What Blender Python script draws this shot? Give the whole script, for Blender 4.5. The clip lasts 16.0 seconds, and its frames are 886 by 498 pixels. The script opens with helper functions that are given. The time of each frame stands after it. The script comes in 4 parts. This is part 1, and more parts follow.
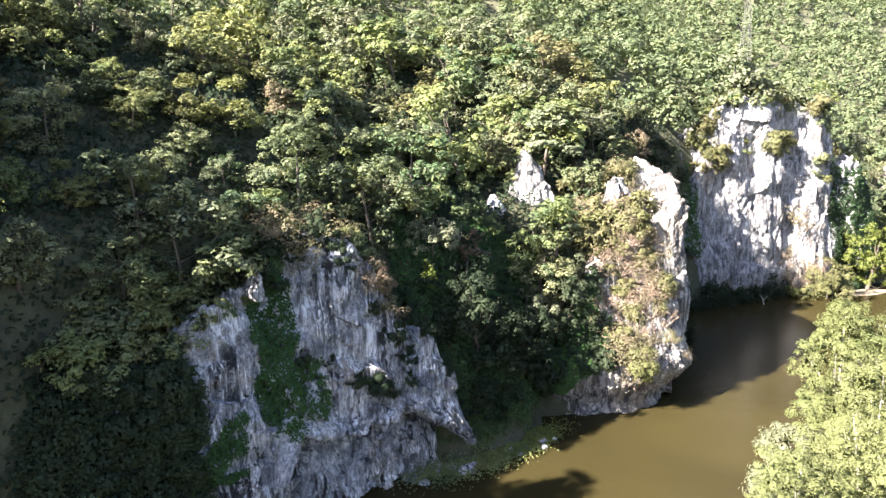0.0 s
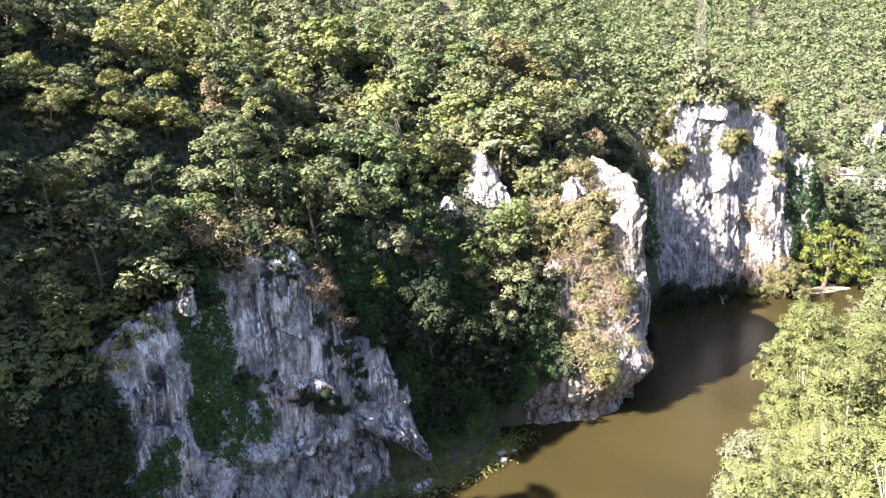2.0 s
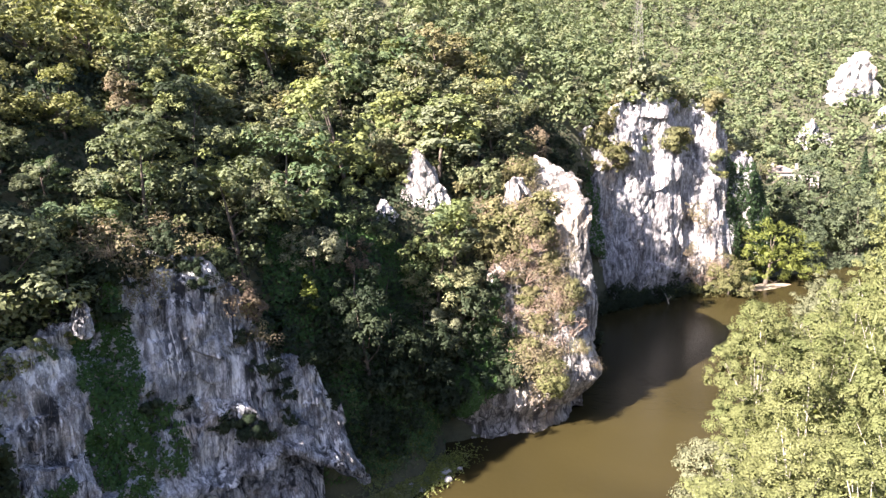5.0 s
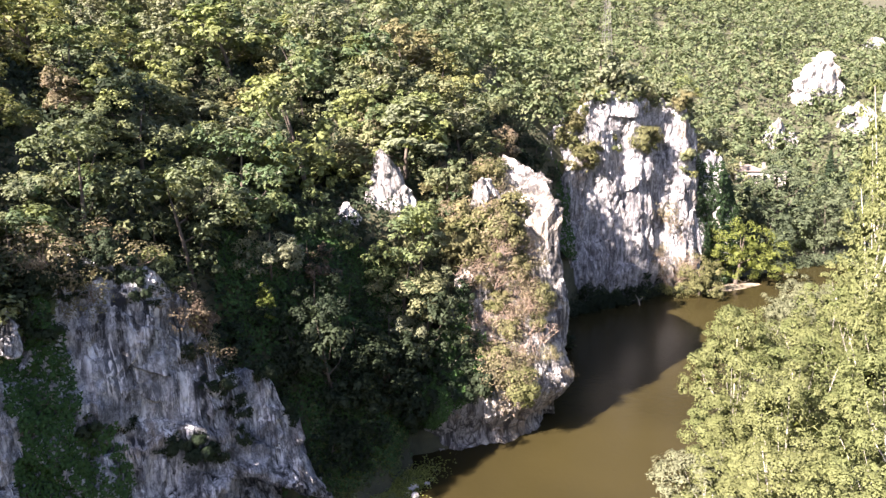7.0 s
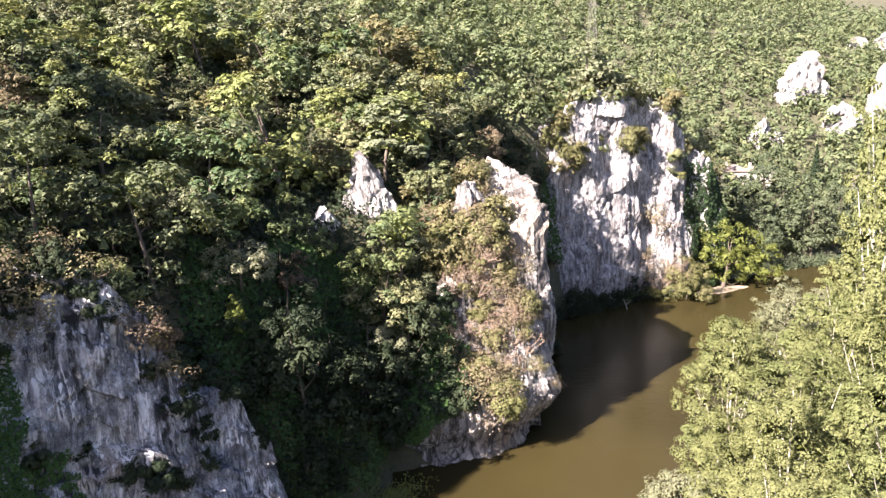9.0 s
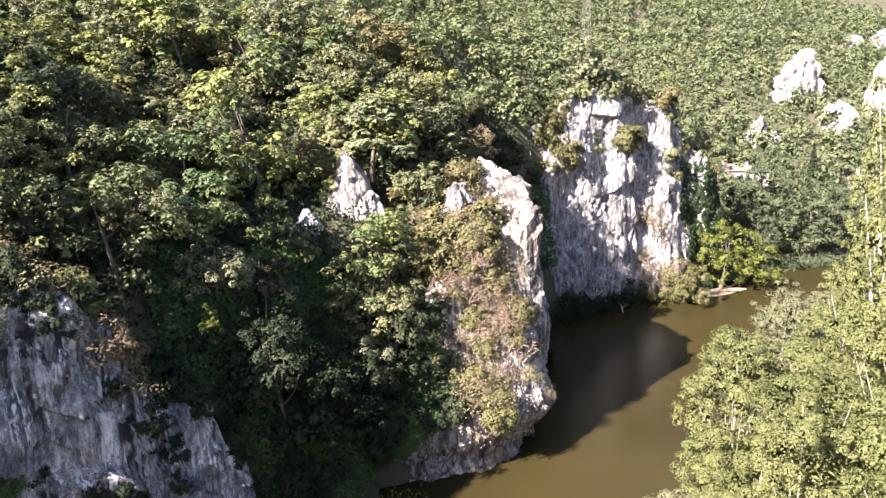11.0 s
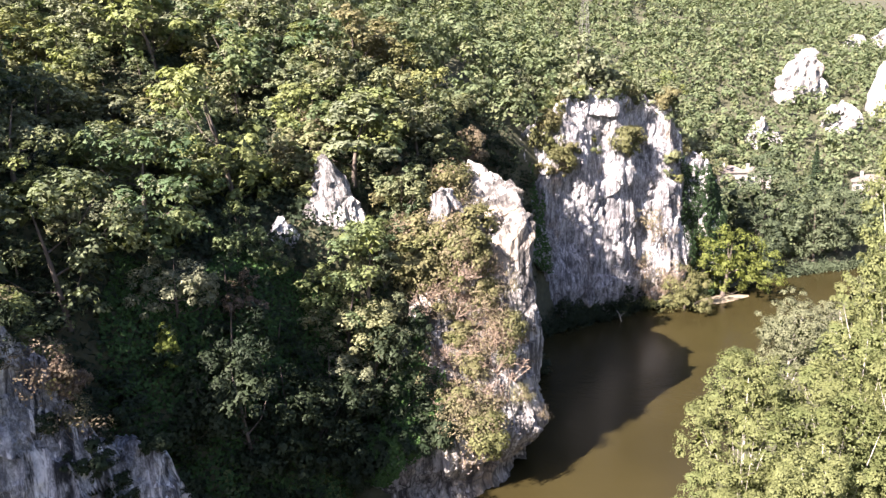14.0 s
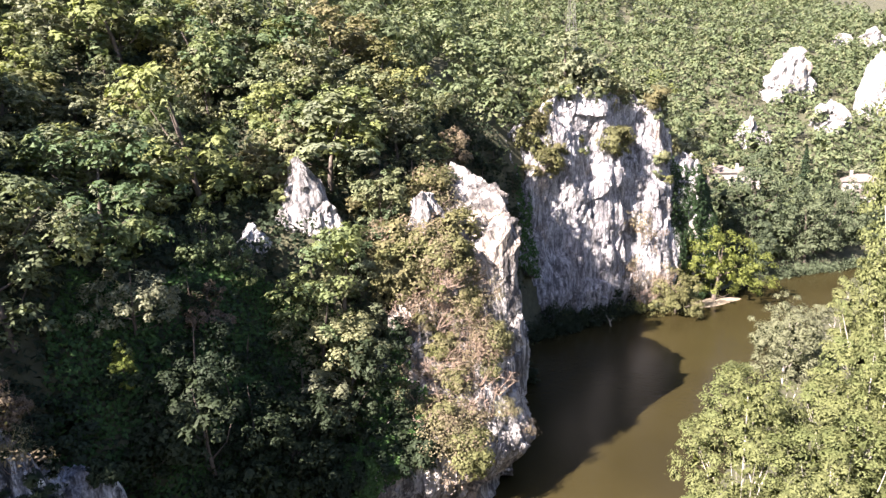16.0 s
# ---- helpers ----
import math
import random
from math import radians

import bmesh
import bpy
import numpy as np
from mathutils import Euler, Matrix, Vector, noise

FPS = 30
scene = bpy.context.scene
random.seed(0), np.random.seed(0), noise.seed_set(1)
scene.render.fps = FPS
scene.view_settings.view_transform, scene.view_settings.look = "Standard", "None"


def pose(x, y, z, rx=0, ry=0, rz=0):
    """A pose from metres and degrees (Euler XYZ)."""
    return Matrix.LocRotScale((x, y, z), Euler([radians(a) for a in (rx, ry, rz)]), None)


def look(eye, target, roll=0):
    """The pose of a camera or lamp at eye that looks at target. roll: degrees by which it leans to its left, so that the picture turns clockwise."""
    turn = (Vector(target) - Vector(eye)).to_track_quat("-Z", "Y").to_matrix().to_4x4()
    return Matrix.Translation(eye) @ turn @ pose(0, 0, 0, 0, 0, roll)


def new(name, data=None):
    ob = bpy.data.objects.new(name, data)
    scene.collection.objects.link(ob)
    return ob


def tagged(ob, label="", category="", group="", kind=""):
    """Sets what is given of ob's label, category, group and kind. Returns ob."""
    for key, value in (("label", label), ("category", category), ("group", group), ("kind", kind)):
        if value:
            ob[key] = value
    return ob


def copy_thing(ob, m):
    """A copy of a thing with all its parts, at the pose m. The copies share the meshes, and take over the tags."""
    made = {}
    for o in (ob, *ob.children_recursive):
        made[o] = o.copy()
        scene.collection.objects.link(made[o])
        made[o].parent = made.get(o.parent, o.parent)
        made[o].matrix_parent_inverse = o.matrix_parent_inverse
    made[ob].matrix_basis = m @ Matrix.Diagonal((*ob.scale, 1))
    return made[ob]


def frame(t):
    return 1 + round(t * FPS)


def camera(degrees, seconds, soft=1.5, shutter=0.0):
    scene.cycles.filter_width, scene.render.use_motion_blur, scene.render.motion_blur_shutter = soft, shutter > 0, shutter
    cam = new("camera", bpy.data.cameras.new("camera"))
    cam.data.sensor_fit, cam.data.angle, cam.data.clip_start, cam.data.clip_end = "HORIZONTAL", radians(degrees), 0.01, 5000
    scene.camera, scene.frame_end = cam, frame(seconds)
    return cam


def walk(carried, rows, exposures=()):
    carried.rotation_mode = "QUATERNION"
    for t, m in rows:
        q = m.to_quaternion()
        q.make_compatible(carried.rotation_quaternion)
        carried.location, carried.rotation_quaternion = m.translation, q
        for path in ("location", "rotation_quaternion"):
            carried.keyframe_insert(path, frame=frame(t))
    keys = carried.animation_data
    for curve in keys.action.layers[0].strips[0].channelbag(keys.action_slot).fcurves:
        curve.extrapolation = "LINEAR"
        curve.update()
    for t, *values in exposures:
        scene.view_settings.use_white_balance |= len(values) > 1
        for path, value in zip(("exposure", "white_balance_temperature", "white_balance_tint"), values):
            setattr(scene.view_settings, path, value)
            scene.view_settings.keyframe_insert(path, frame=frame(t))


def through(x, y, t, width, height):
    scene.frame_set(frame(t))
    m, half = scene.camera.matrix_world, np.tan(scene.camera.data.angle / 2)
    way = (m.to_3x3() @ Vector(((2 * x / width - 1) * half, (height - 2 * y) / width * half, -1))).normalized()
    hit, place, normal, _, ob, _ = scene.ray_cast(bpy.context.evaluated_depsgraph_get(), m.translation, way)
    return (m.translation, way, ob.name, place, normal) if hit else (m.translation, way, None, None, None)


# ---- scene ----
cam = camera(64.7, 16.0, soft=1.45)
PATH = [
    (0, (0.699, -1.324, 46.214), (0.641, 0.635, 45.814), -0.8),
    (0.5, (1.008, -0.073, 46.139), (0.969, 1.886, 45.738), -0.8),
    (1, (1.439, 1.122, 46.003), (1.427, 3.082, 45.604), -0.9),
    (1.5, (1.766, 2.197, 45.798), (1.782, 4.157, 45.402), -1.0),
    (2, (2.083, 3.291, 45.576), (2.132, 5.252, 45.182), -1.1),
    (2.5, (2.343, 4.247, 45.368), (2.421, 6.206, 44.977), -1.1),
    (3, (2.629, 5.263, 45.148), (2.734, 7.222, 44.759), -1.2),
    (3.5, (2.84, 6.253, 44.959), (2.968, 8.211, 44.572), -1.2),
    (4, (3.07, 7.3, 44.76), (3.224, 9.257, 44.375), -1.3),
    (4.5, (3.292, 8.269, 44.633), (3.47, 10.223, 44.248), -1.4),
    (7, (4.708, 13.084, 44.472), (4.992, 15.025, 44.081), -1.4),
    (7.5, (4.945, 14.087, 44.51), (5.24, 16.026, 44.119), -1.3),
    (8, (5.232, 15.179, 44.571), (5.537, 17.116, 44.178), -1.3),
    (8.5, (5.506, 16.237, 44.616), (5.822, 18.172, 44.222), -1.3),
    (9, (5.821, 17.312, 44.655), (6.147, 19.245, 44.259), -1.3),
    (11.5, (7.662, 22.168, 44.57), (8.003, 24.098, 44.17), -1.3),
    (12, (8.13, 23.147, 44.6), (8.471, 25.077, 44.2), -1.3),
    (12.5, (8.555, 24.054, 44.635), (8.897, 25.983, 44.233), -1.2),
    (13, (9.009, 25.079, 44.647), (9.352, 27.008, 44.244), -1.2),
    (13.5, (9.443, 26.051, 44.607), (9.786, 27.98, 44.205), -1.2),
    (14, (9.903, 27.042, 44.575), (10.248, 28.971, 44.174), -1.2),
    (14.5, (10.323, 28.015, 44.585), (10.669, 29.944, 44.183), -1.3),
    (15, (10.777, 29.076, 44.558), (11.126, 31.004, 44.157), -1.2),
    (15.5, (11.237, 30.065, 44.504), (11.596, 31.992, 44.104), -1.3),
    (16, (11.666, 31.111, 44.457), (12.041, 33.034, 44.057), -1.4),
]
walk(cam, [(t, look(eye, target, roll)) for t, eye, target, roll in PATH],
     [(0, 3.27, 6300, 20), (2, 3.15, 6350, 24), (4.5, 2.99, 6450, 27), (8, 2.82, 6550, 29), (12, 2.76, 6500, 28), (16, 2.72, 6400, 28)])

# ---- light ----
SUN_EL, SUN_AZ = 36.5, (-0.86, -0.51)
sun_to = Vector((SUN_AZ[0], SUN_AZ[1], 0)).normalized() * math.cos(radians(SUN_EL)) + Vector((0, 0, math.sin(radians(SUN_EL))))
sun = new("sun", bpy.data.lights.new("sun", "SUN"))
sun.data.energy, sun.data.angle, sun.data.color = 4.7, radians(0.55), (1.0, 0.93, 0.80)
sun.matrix_world = look(Vector((0, 0, 200)) + sun_to * 50, (0, 0, 200))
world = bpy.data.worlds.new("sky")
scene.world = world
world.use_nodes = True
wn = world.node_tree.nodes
sky = wn.new("ShaderNodeTexSky")
sky.sky_type, sky.sun_disc = "NISHITA", False
sky.sun_elevation, sky.sun_rotation = radians(SUN_EL), math.atan2(SUN_AZ[0], SUN_AZ[1])
world.node_tree.links.new(sky.outputs[0], wn["Background"].inputs[0])
sky.air_density = 0.75
wn["Background"].inputs[1].default_value = 0.050


# ---- materials ----
def mat(name):
    m = bpy.data.materials.new(name)
    m.use_nodes = True
    nt = m.node_tree
    return m, nt, nt.nodes["Principled BSDF"]


def nd(nt, kind, **inputs):
    n = nt.nodes.new(kind)
    for k, v in inputs.items():
        n.inputs[k.replace("_", " ")].default_value = v
    return n


def ramp(nt, source, stops):
    r = nt.nodes.new("ShaderNodeValToRGB")
    el = r.color_ramp.elements
    while len(el) < len(stops):
        el.new(0.5)
    for e, (p, c) in zip(el, stops):
        e.position, e.color = p, (*c, 1) if len(c) == 3 else c
    nt.links.new(source, r.inputs[0])
    return r.outputs[0]


def grey(v):
    return (v, v, v)


def mixc(nt, fac, a, b, how="MIX"):
    n = nt.nodes.new("ShaderNodeMix")
    n.data_type, n.blend_type = "RGBA", how
    for sock, v in ((n.inputs[0], fac), (n.inputs[6], a), (n.inputs[7], b)):
        if isinstance(v, (int, float)):
            sock.default_value = v
        elif isinstance(v, tuple):
            sock.default_value = (*v, 1)
        else:
            nt.links.new(v, sock)
    return n.outputs[2]


def stretched(nt, scale, detail=6.0, rough=0.6, mapscale=(1, 1, 1), dist=0.0):
    geo = nt.nodes.new("ShaderNodeNewGeometry")
    mp = nt.nodes.new("ShaderNodeMapping")
    mp.inputs["Scale"].default_value = mapscale
    nt.links.new(geo.outputs["Position"], mp.inputs[0])
    n = nd(nt, "ShaderNodeTexNoise", Scale=scale, Detail=detail, Roughness=rough, Distortion=dist)
    nt.links.new(mp.outputs[0], n.inputs["Vector"])
    return n.outputs[0]


def cracks(nt, scale, width, mapscale):
    """Thin broken lines, 1 in the crack: edges of stretched cells bent by noise."""
    geo = nt.nodes.new("ShaderNodeNewGeometry")
    mp = nt.nodes.new("ShaderNodeMapping")
    mp.inputs["Scale"].default_value = mapscale
    nt.links.new(geo.outputs["Position"], mp.inputs[0])
    warp = nd(nt, "ShaderNodeTexNoise", Scale=0.9, Detail=4.0)
    nt.links.new(mp.outputs[0], warp.inputs["Vector"])
    plus = nt.nodes.new("ShaderNodeVectorMath")
    plus.operation = "MULTIPLY_ADD"
    nt.links.new(warp.outputs["Color"], plus.inputs[0])
    plus.inputs[1].default_value = (1.3, 1.3, 1.3)
    nt.links.new(mp.outputs[0], plus.inputs[2])
    vor = nd(nt, "ShaderNodeTexVoronoi", Scale=scale)
    vor.feature = "DISTANCE_TO_EDGE"
    nt.links.new(plus.outputs[0], vor.inputs["Vector"])
    return ramp(nt, vor.outputs["Distance"], [(0.0, grey(1)), (width, grey(0))])


def rock_material(name, light, mid, dark, ochre, ochre_from, crack=0.7, tall=0.45):
    m, nt, b = mat(name)
    tone = ramp(nt, stretched(nt, 0.22, 8, 0.65, (1, 1, 0.5)), [(0.3, mid), (0.62, light)])
    fine = ramp(nt, stretched(nt, 1.6, 8, 0.7, (1, 1, 0.4)), [(0.3, grey(0.55)), (0.7, grey(1.1))])
    col = mixc(nt, 0.8, tone, fine, "MULTIPLY")
    och = ramp(nt, stretched(nt, 0.13, 5, 0.6), [(ochre_from, grey(0)), (ochre_from + 0.14, grey(1))])
    col = mixc(nt, och, col, mixc(nt, 1.0, col, ochre, "MULTIPLY"))
    streak = ramp(nt, stretched(nt, 0.75, 7, 0.68, (1, 1, 0.10), 0.4), [(0.47, grey(0)), (0.56, grey(1))])
    patchy = ramp(nt, stretched(nt, 0.12, 4, 0.6, (1, 1, 0.7)), [(0.30, grey(0)), (0.5, grey(0.95))])
    both = nt.nodes.new("ShaderNodeMath")
    both.operation = "MULTIPLY"
    nt.links.new(streak, both.inputs[0])
    nt.links.new(patchy, both.inputs[1])
    col = mixc(nt, both.outputs[0], col, dark)
    thin = ramp(nt, stretched(nt, 2.3, 6, 0.7, (1, 1, 0.09), 0.5), [(0.50, grey(0)), (0.60, grey(0.8))])
    mask = ramp(nt, stretched(nt, 0.3, 4, 0.6, (1, 1, 0.5)), [(0.42, grey(0)), (0.58, grey(1))])
    both2 = nt.nodes.new("ShaderNodeMath")
    both2.operation = "MULTIPLY"
    nt.links.new(thin, both2.inputs[0])
    nt.links.new(mask, both2.inputs[1])
    col = mixc(nt, both2.outputs[0], col, dark)
    white = ramp(nt, stretched(nt, 1.3, 6, 0.6, (1, 1, 0.13), 0.3), [(0.56, grey(0)), (0.68, grey(0.75))])
    col = mixc(nt, white, col, light)
    wide = cracks(nt, 0.42, 0.05, (1, 1, tall))
    narrow = cracks(nt, 1.3, 0.07, (1, 1, 0.4))
    both3 = nt.nodes.new("ShaderNodeMath")
    both3.operation = "MULTIPLY"
    nt.links.new(narrow, both3.inputs[0])
    nt.links.new(mask, both3.inputs[1])
    lines = nt.nodes.new("ShaderNodeMath")
    lines.operation = "MAXIMUM"
    nt.links.new(wide, lines.inputs[0])
    nt.links.new(both3.outputs[0], lines.inputs[1])
    soft = nt.nodes.new("ShaderNodeMath")
    soft.operation = "MULTIPLY"
    nt.links.new(lines.outputs[0], soft.inputs[0])
    soft.inputs[1].default_value = crack
    col = mixc(nt, soft.outputs[0], col, dark)
    nt.links.new(col, b.inputs["Base Color"])
    b.inputs["Roughness"].default_value = 0.9
    first = nd(nt, "ShaderNodeBump", Strength=0.8, Distance=-0.35)
    nt.links.new(lines.outputs[0], first.inputs["Height"])
    bump = nd(nt, "ShaderNodeBump", Strength=0.9, Distance=0.3)
    nt.links.new(stretched(nt, 2.0, 10, 0.75, (1, 1, 0.5)), bump.inputs["Height"])
    nt.links.new(first.outputs[0], bump.inputs["Normal"])
    nt.links.new(bump.outputs[0], b.inputs["Normal"])
    return m


def limestone(name, light, mid, dark, brown, drip=0.8, seep=0.9, tall=0.5, grain=3.0, upright=0.6, crack=0.6):
    """Weathered limestone: mottled grey, short white drip streaks, dark seeps and cracks, brown patches."""
    m, nt, b = mat(name)

    def times(a, c):
        n = nt.nodes.new("ShaderNodeMath")
        n.operation = "MULTIPLY"
        nt.links.new(a, n.inputs[0])
        nt.links.new(c, n.inputs[1])
        return n.outputs[0]

    half = tuple((a + c) / 2 for a, c in zip(light, mid))
    col = ramp(nt, stretched(nt, 0.3, 9, 0.72, (1, 1, upright), 0.6), [(0.36, mid), (0.56, half), (0.74, light)])
    speck = ramp(nt, stretched(nt, grain, 10, 0.8, (1, 1, upright)), [(0.40, grey(0.25)), (0.60, grey(1.4))])
    col = mixc(nt, 0.85, col, speck, "MULTIPLY")
    grit = ramp(nt, stretched(nt, grain * 3.4, 6, 0.75, (1, 1, 0.7)), [(0.38, grey(0.5)), (0.62, grey(1.3))])
    col = mixc(nt, 0.8, col, grit, "MULTIPLY")
    rust = ramp(nt, stretched(nt, 0.16, 6, 0.65), [(0.54, grey(0)), (0.66, grey(1))])
    col = mixc(nt, rust, col, mixc(nt, 1.0, col, brown, "MULTIPLY"))
    where = ramp(nt, stretched(nt, 0.22, 5, 0.65), [(0.44, grey(0)), (0.58, grey(1))])
    white = ramp(nt, stretched(nt, 1.5, 7, 0.68, (1, 1, 0.13), 0.9), [(0.50, grey(0)), (0.56, grey(drip))])
    col = mixc(nt, times(white, where), col, light)
    wet = ramp(nt, stretched(nt, 0.15, 5, 0.65, (1, 1, 0.7)), [(0.42, grey(0)), (0.54, grey(1))])
    black = ramp(nt, stretched(nt, 1.0, 8, 0.72, (1, 1, 0.11), 0.8), [(0.48, grey(0)), (0.56, grey(seep))])
    col = mixc(nt, times(black, wet), col, dark)
    wide = cracks(nt, 0.36, 0.035, (1, 1, tall))
    narrow = times(cracks(nt, 1.2, 0.06, (1, 1, 0.5)), where)
    lines = nt.nodes.new("ShaderNodeMath")
    lines.operation = "MAXIMUM"
    nt.links.new(wide, lines.inputs[0])
    nt.links.new(narrow, lines.inputs[1])
    soft = nt.nodes.new("ShaderNodeMath")
    soft.operation = "MULTIPLY"
    nt.links.new(lines.outputs[0], soft.inputs[0])
    soft.inputs[1].default_value = crack
    col = mixc(nt, soft.outputs[0], col, dark)
    nt.links.new(col, b.inputs["Base Color"])
    b.inputs["Roughness"].default_value = 0.92
    first = nd(nt, "ShaderNodeBump", Strength=crack, Distance=-0.4)
    nt.links.new(lines.outputs[0], first.inputs["Height"])
    bump = nd(nt, "ShaderNodeBump", Strength=1.0, Distance=0.55)
    nt.links.new(stretched(nt, 1.3, 10, 0.75, (1, 1, 0.45), 0.5), bump.inputs["Height"])
    nt.links.new(first.outputs[0], bump.inputs["Normal"])
    nt.links.new(bump.outputs[0], b.inputs["Normal"])
    return m


def leaf_material(name, cols, through=0.3, spread=0.18, grain=5.0, patch=0.11, mottle=0.42):
    """Leaves: a hue by tree and by place, a lightness by leaf."""
    m, nt, b = mat(name)
    info = nt.nodes.new("ShaderNodeObjectInfo")
    geo = nt.nodes.new("ShaderNodeNewGeometry")
    add = nt.nodes.new("ShaderNodeMath")
    add.operation = "FRACT"
    plus = nt.nodes.new("ShaderNodeMath")
    plus.operation = "MULTIPLY_ADD"
    nt.links.new(stretched(nt, patch, 3, 0.6), plus.inputs[0])
    plus.inputs[1].default_value = 0.5
    nt.links.new(info.outputs["Random"], plus.inputs[2])
    nt.links.new(plus.outputs[0], add.inputs[0])
    n = len(cols)
    base = ramp(nt, add.outputs[0], [(i / (n - 1) * 0.96 + 0.02, c) for i, c in enumerate(cols)])
    isl = ramp(nt, geo.outputs["Random Per Island"], [(0.0, grey(1 - spread)), (1.0, grey(1 + spread))])
    col = mixc(nt, 1.0, base, isl, "MULTIPLY")
    fine = stretched(nt, grain, 3, 0.65)
    col = mixc(nt, 1.0, col, ramp(nt, fine, [(0.33, grey(1 - mottle)), (0.67, grey(1 + mottle))]), "MULTIPLY")
    bump = nd(nt, "ShaderNodeBump", Strength=0.55, Distance=0.5 / grain)
    nt.links.new(fine, bump.inputs["Height"])
    nt.links.new(bump.outputs[0], b.inputs["Normal"])
    nt.links.new(col, b.inputs["Base Color"])
    b.inputs["Roughness"].default_value = 0.6
    b.inputs["Specular IOR Level"].default_value = 0.12
    tr = nt.nodes.new("ShaderNodeBsdfTranslucent")
    nt.links.new(mixc(nt, 1.0, col, (1.1, 1.15, 0.72), "MULTIPLY"), tr.inputs[0])
    mx = nt.nodes.new("ShaderNodeMixShader")
    mx.inputs[0].default_value = through
    nt.links.new(b.outputs[0], mx.inputs[1])
    nt.links.new(tr.outputs[0], mx.inputs[2])
    nt.links.new(mx.outputs[0], nt.nodes["Material Output"].inputs[0])
    return m


def plain_material(name, a, c, scale=2.0, rough=0.85, mapscale=(1, 1, 1), bump=0.4, dist=0.05):
    m, nt, b = mat(name)
    col = ramp(nt, stretched(nt, scale, 8, 0.65, mapscale), [(0.3, a), (0.7, c)])
    big = ramp(nt, stretched(nt, scale * 0.17, 4, 0.6), [(0.3, grey(0.75)), (0.7, grey(1.15))])
    nt.links.new(mixc(nt, 1.0, col, big, "MULTIPLY"), b.inputs["Base Color"])
    b.inputs["Roughness"].default_value = rough
    bp = nd(nt, "ShaderNodeBump", Strength=bump, Distance=dist)
    nt.links.new(stretched(nt, scale * 3, 8, 0.7, mapscale), bp.inputs["Height"])
    nt.links.new(bp.outputs[0], b.inputs["Normal"])
    return m


# dark bluish grey: part of these rocks' shade sits in the colour
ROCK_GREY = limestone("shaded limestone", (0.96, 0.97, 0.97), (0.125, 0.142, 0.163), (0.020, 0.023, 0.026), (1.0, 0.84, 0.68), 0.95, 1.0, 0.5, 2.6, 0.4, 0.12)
ROCK_WARM = rock_material("warm limestone", (0.62, 0.605, 0.565), (0.27, 0.25, 0.22), (0.07, 0.066, 0.061), (1.0, 0.88, 0.73), 0.52)
ROCK_PALE = limestone("pale limestone", (0.62, 0.62, 0.615), (0.27, 0.27, 0.272), (0.05, 0.05, 0.053), (1.0, 0.87, 0.72), 0.85, 0.75, 0.4, 1.3, 0.36)
ROCK_WHITE = limestone("sunlit limestone", (0.60, 0.59, 0.565), (0.30, 0.295, 0.28), (0.09, 0.087, 0.083), (1.0, 0.88, 0.74), 0.8, 0.8, 0.6, 0.9)
LEAF_OAK = leaf_material("broad leaves", [(0.074, 0.118, 0.056), (0.205, 0.214, 0.082), (0.118, 0.150, 0.082), (0.215, 0.222, 0.115), (0.082, 0.124, 0.066), (0.190, 0.220, 0.078), (0.140, 0.164, 0.100)])
LEAF_YELLOW = leaf_material("yellowing leaves", [(0.125, 0.132, 0.058), (0.152, 0.142, 0.070), (0.128, 0.140, 0.056)], 0.3)
LEAF_BRIGHT = leaf_material("bright leaves", [(0.15, 0.19, 0.045), (0.17, 0.20, 0.055), (0.16, 0.195, 0.05)], 0.4)
LEAF_DRY = leaf_material("dry leaves", [(0.185, 0.145, 0.098), (0.170, 0.165, 0.088), (0.150, 0.112, 0.082), (0.160, 0.162, 0.080)], 0.25, 0.25, 6.0, 0.5)
LEAF_PALE = leaf_material("silvery leaves", [(0.142, 0.162, 0.094), (0.172, 0.184, 0.112), (0.132, 0.154, 0.088)], 0.25)
LEAF_POPLAR = leaf_material("poplar leaves", [(0.116, 0.140, 0.054), (0.156, 0.172, 0.072), (0.136, 0.156, 0.061)], 0.32, 0.12, 7.0, 0.2, 0.3)
# dark foliage, lowered further so that its colour stands in for deep shade
LEAF_DARK_SHADE = leaf_material("dark and shade-toned leaves", [(0.020, 0.034, 0.017), (0.034, 0.048, 0.024), (0.025, 0.038, 0.021)], 0.2)
LEAF_IVY = leaf_material("ivy leaves", [(0.032, 0.075, 0.022), (0.048, 0.098, 0.028), (0.038, 0.082, 0.028)], 0.2)
LEAF_WILLOW = leaf_material("willow leaves", [(0.138, 0.154, 0.086), (0.162, 0.174, 0.104), (0.148, 0.162, 0.094)], 0.3, 0.14, 6.0, 0.2, 0.3)
LEAF_WALNUT = leaf_material("walnut leaves", [(0.074, 0.098, 0.056), (0.098, 0.122, 0.068), (0.084, 0.110, 0.060)], 0.25, 0.16, 3.0)
# the ivy again, darkened for a wall turned from the sun
LEAF_IVY_SHADED = leaf_material("shade-toned ivy leaves", [(0.024, 0.046, 0.020), (0.036, 0.062, 0.026), (0.028, 0.052, 0.022)], 0.2)
LEAF_FAR = leaf_material("far leaves", [(0.094, 0.126, 0.060), (0.172, 0.182, 0.084), (0.120, 0.148, 0.078), (0.196, 0.200, 0.104), (0.096, 0.130, 0.066), (0.174, 0.196, 0.080)], 0.3, 0.12, 1.6, 0.2)
BARK = plain_material("bark", (0.05, 0.04, 0.03), (0.14, 0.115, 0.09), 3, 0.9, (1, 1, 0.3))
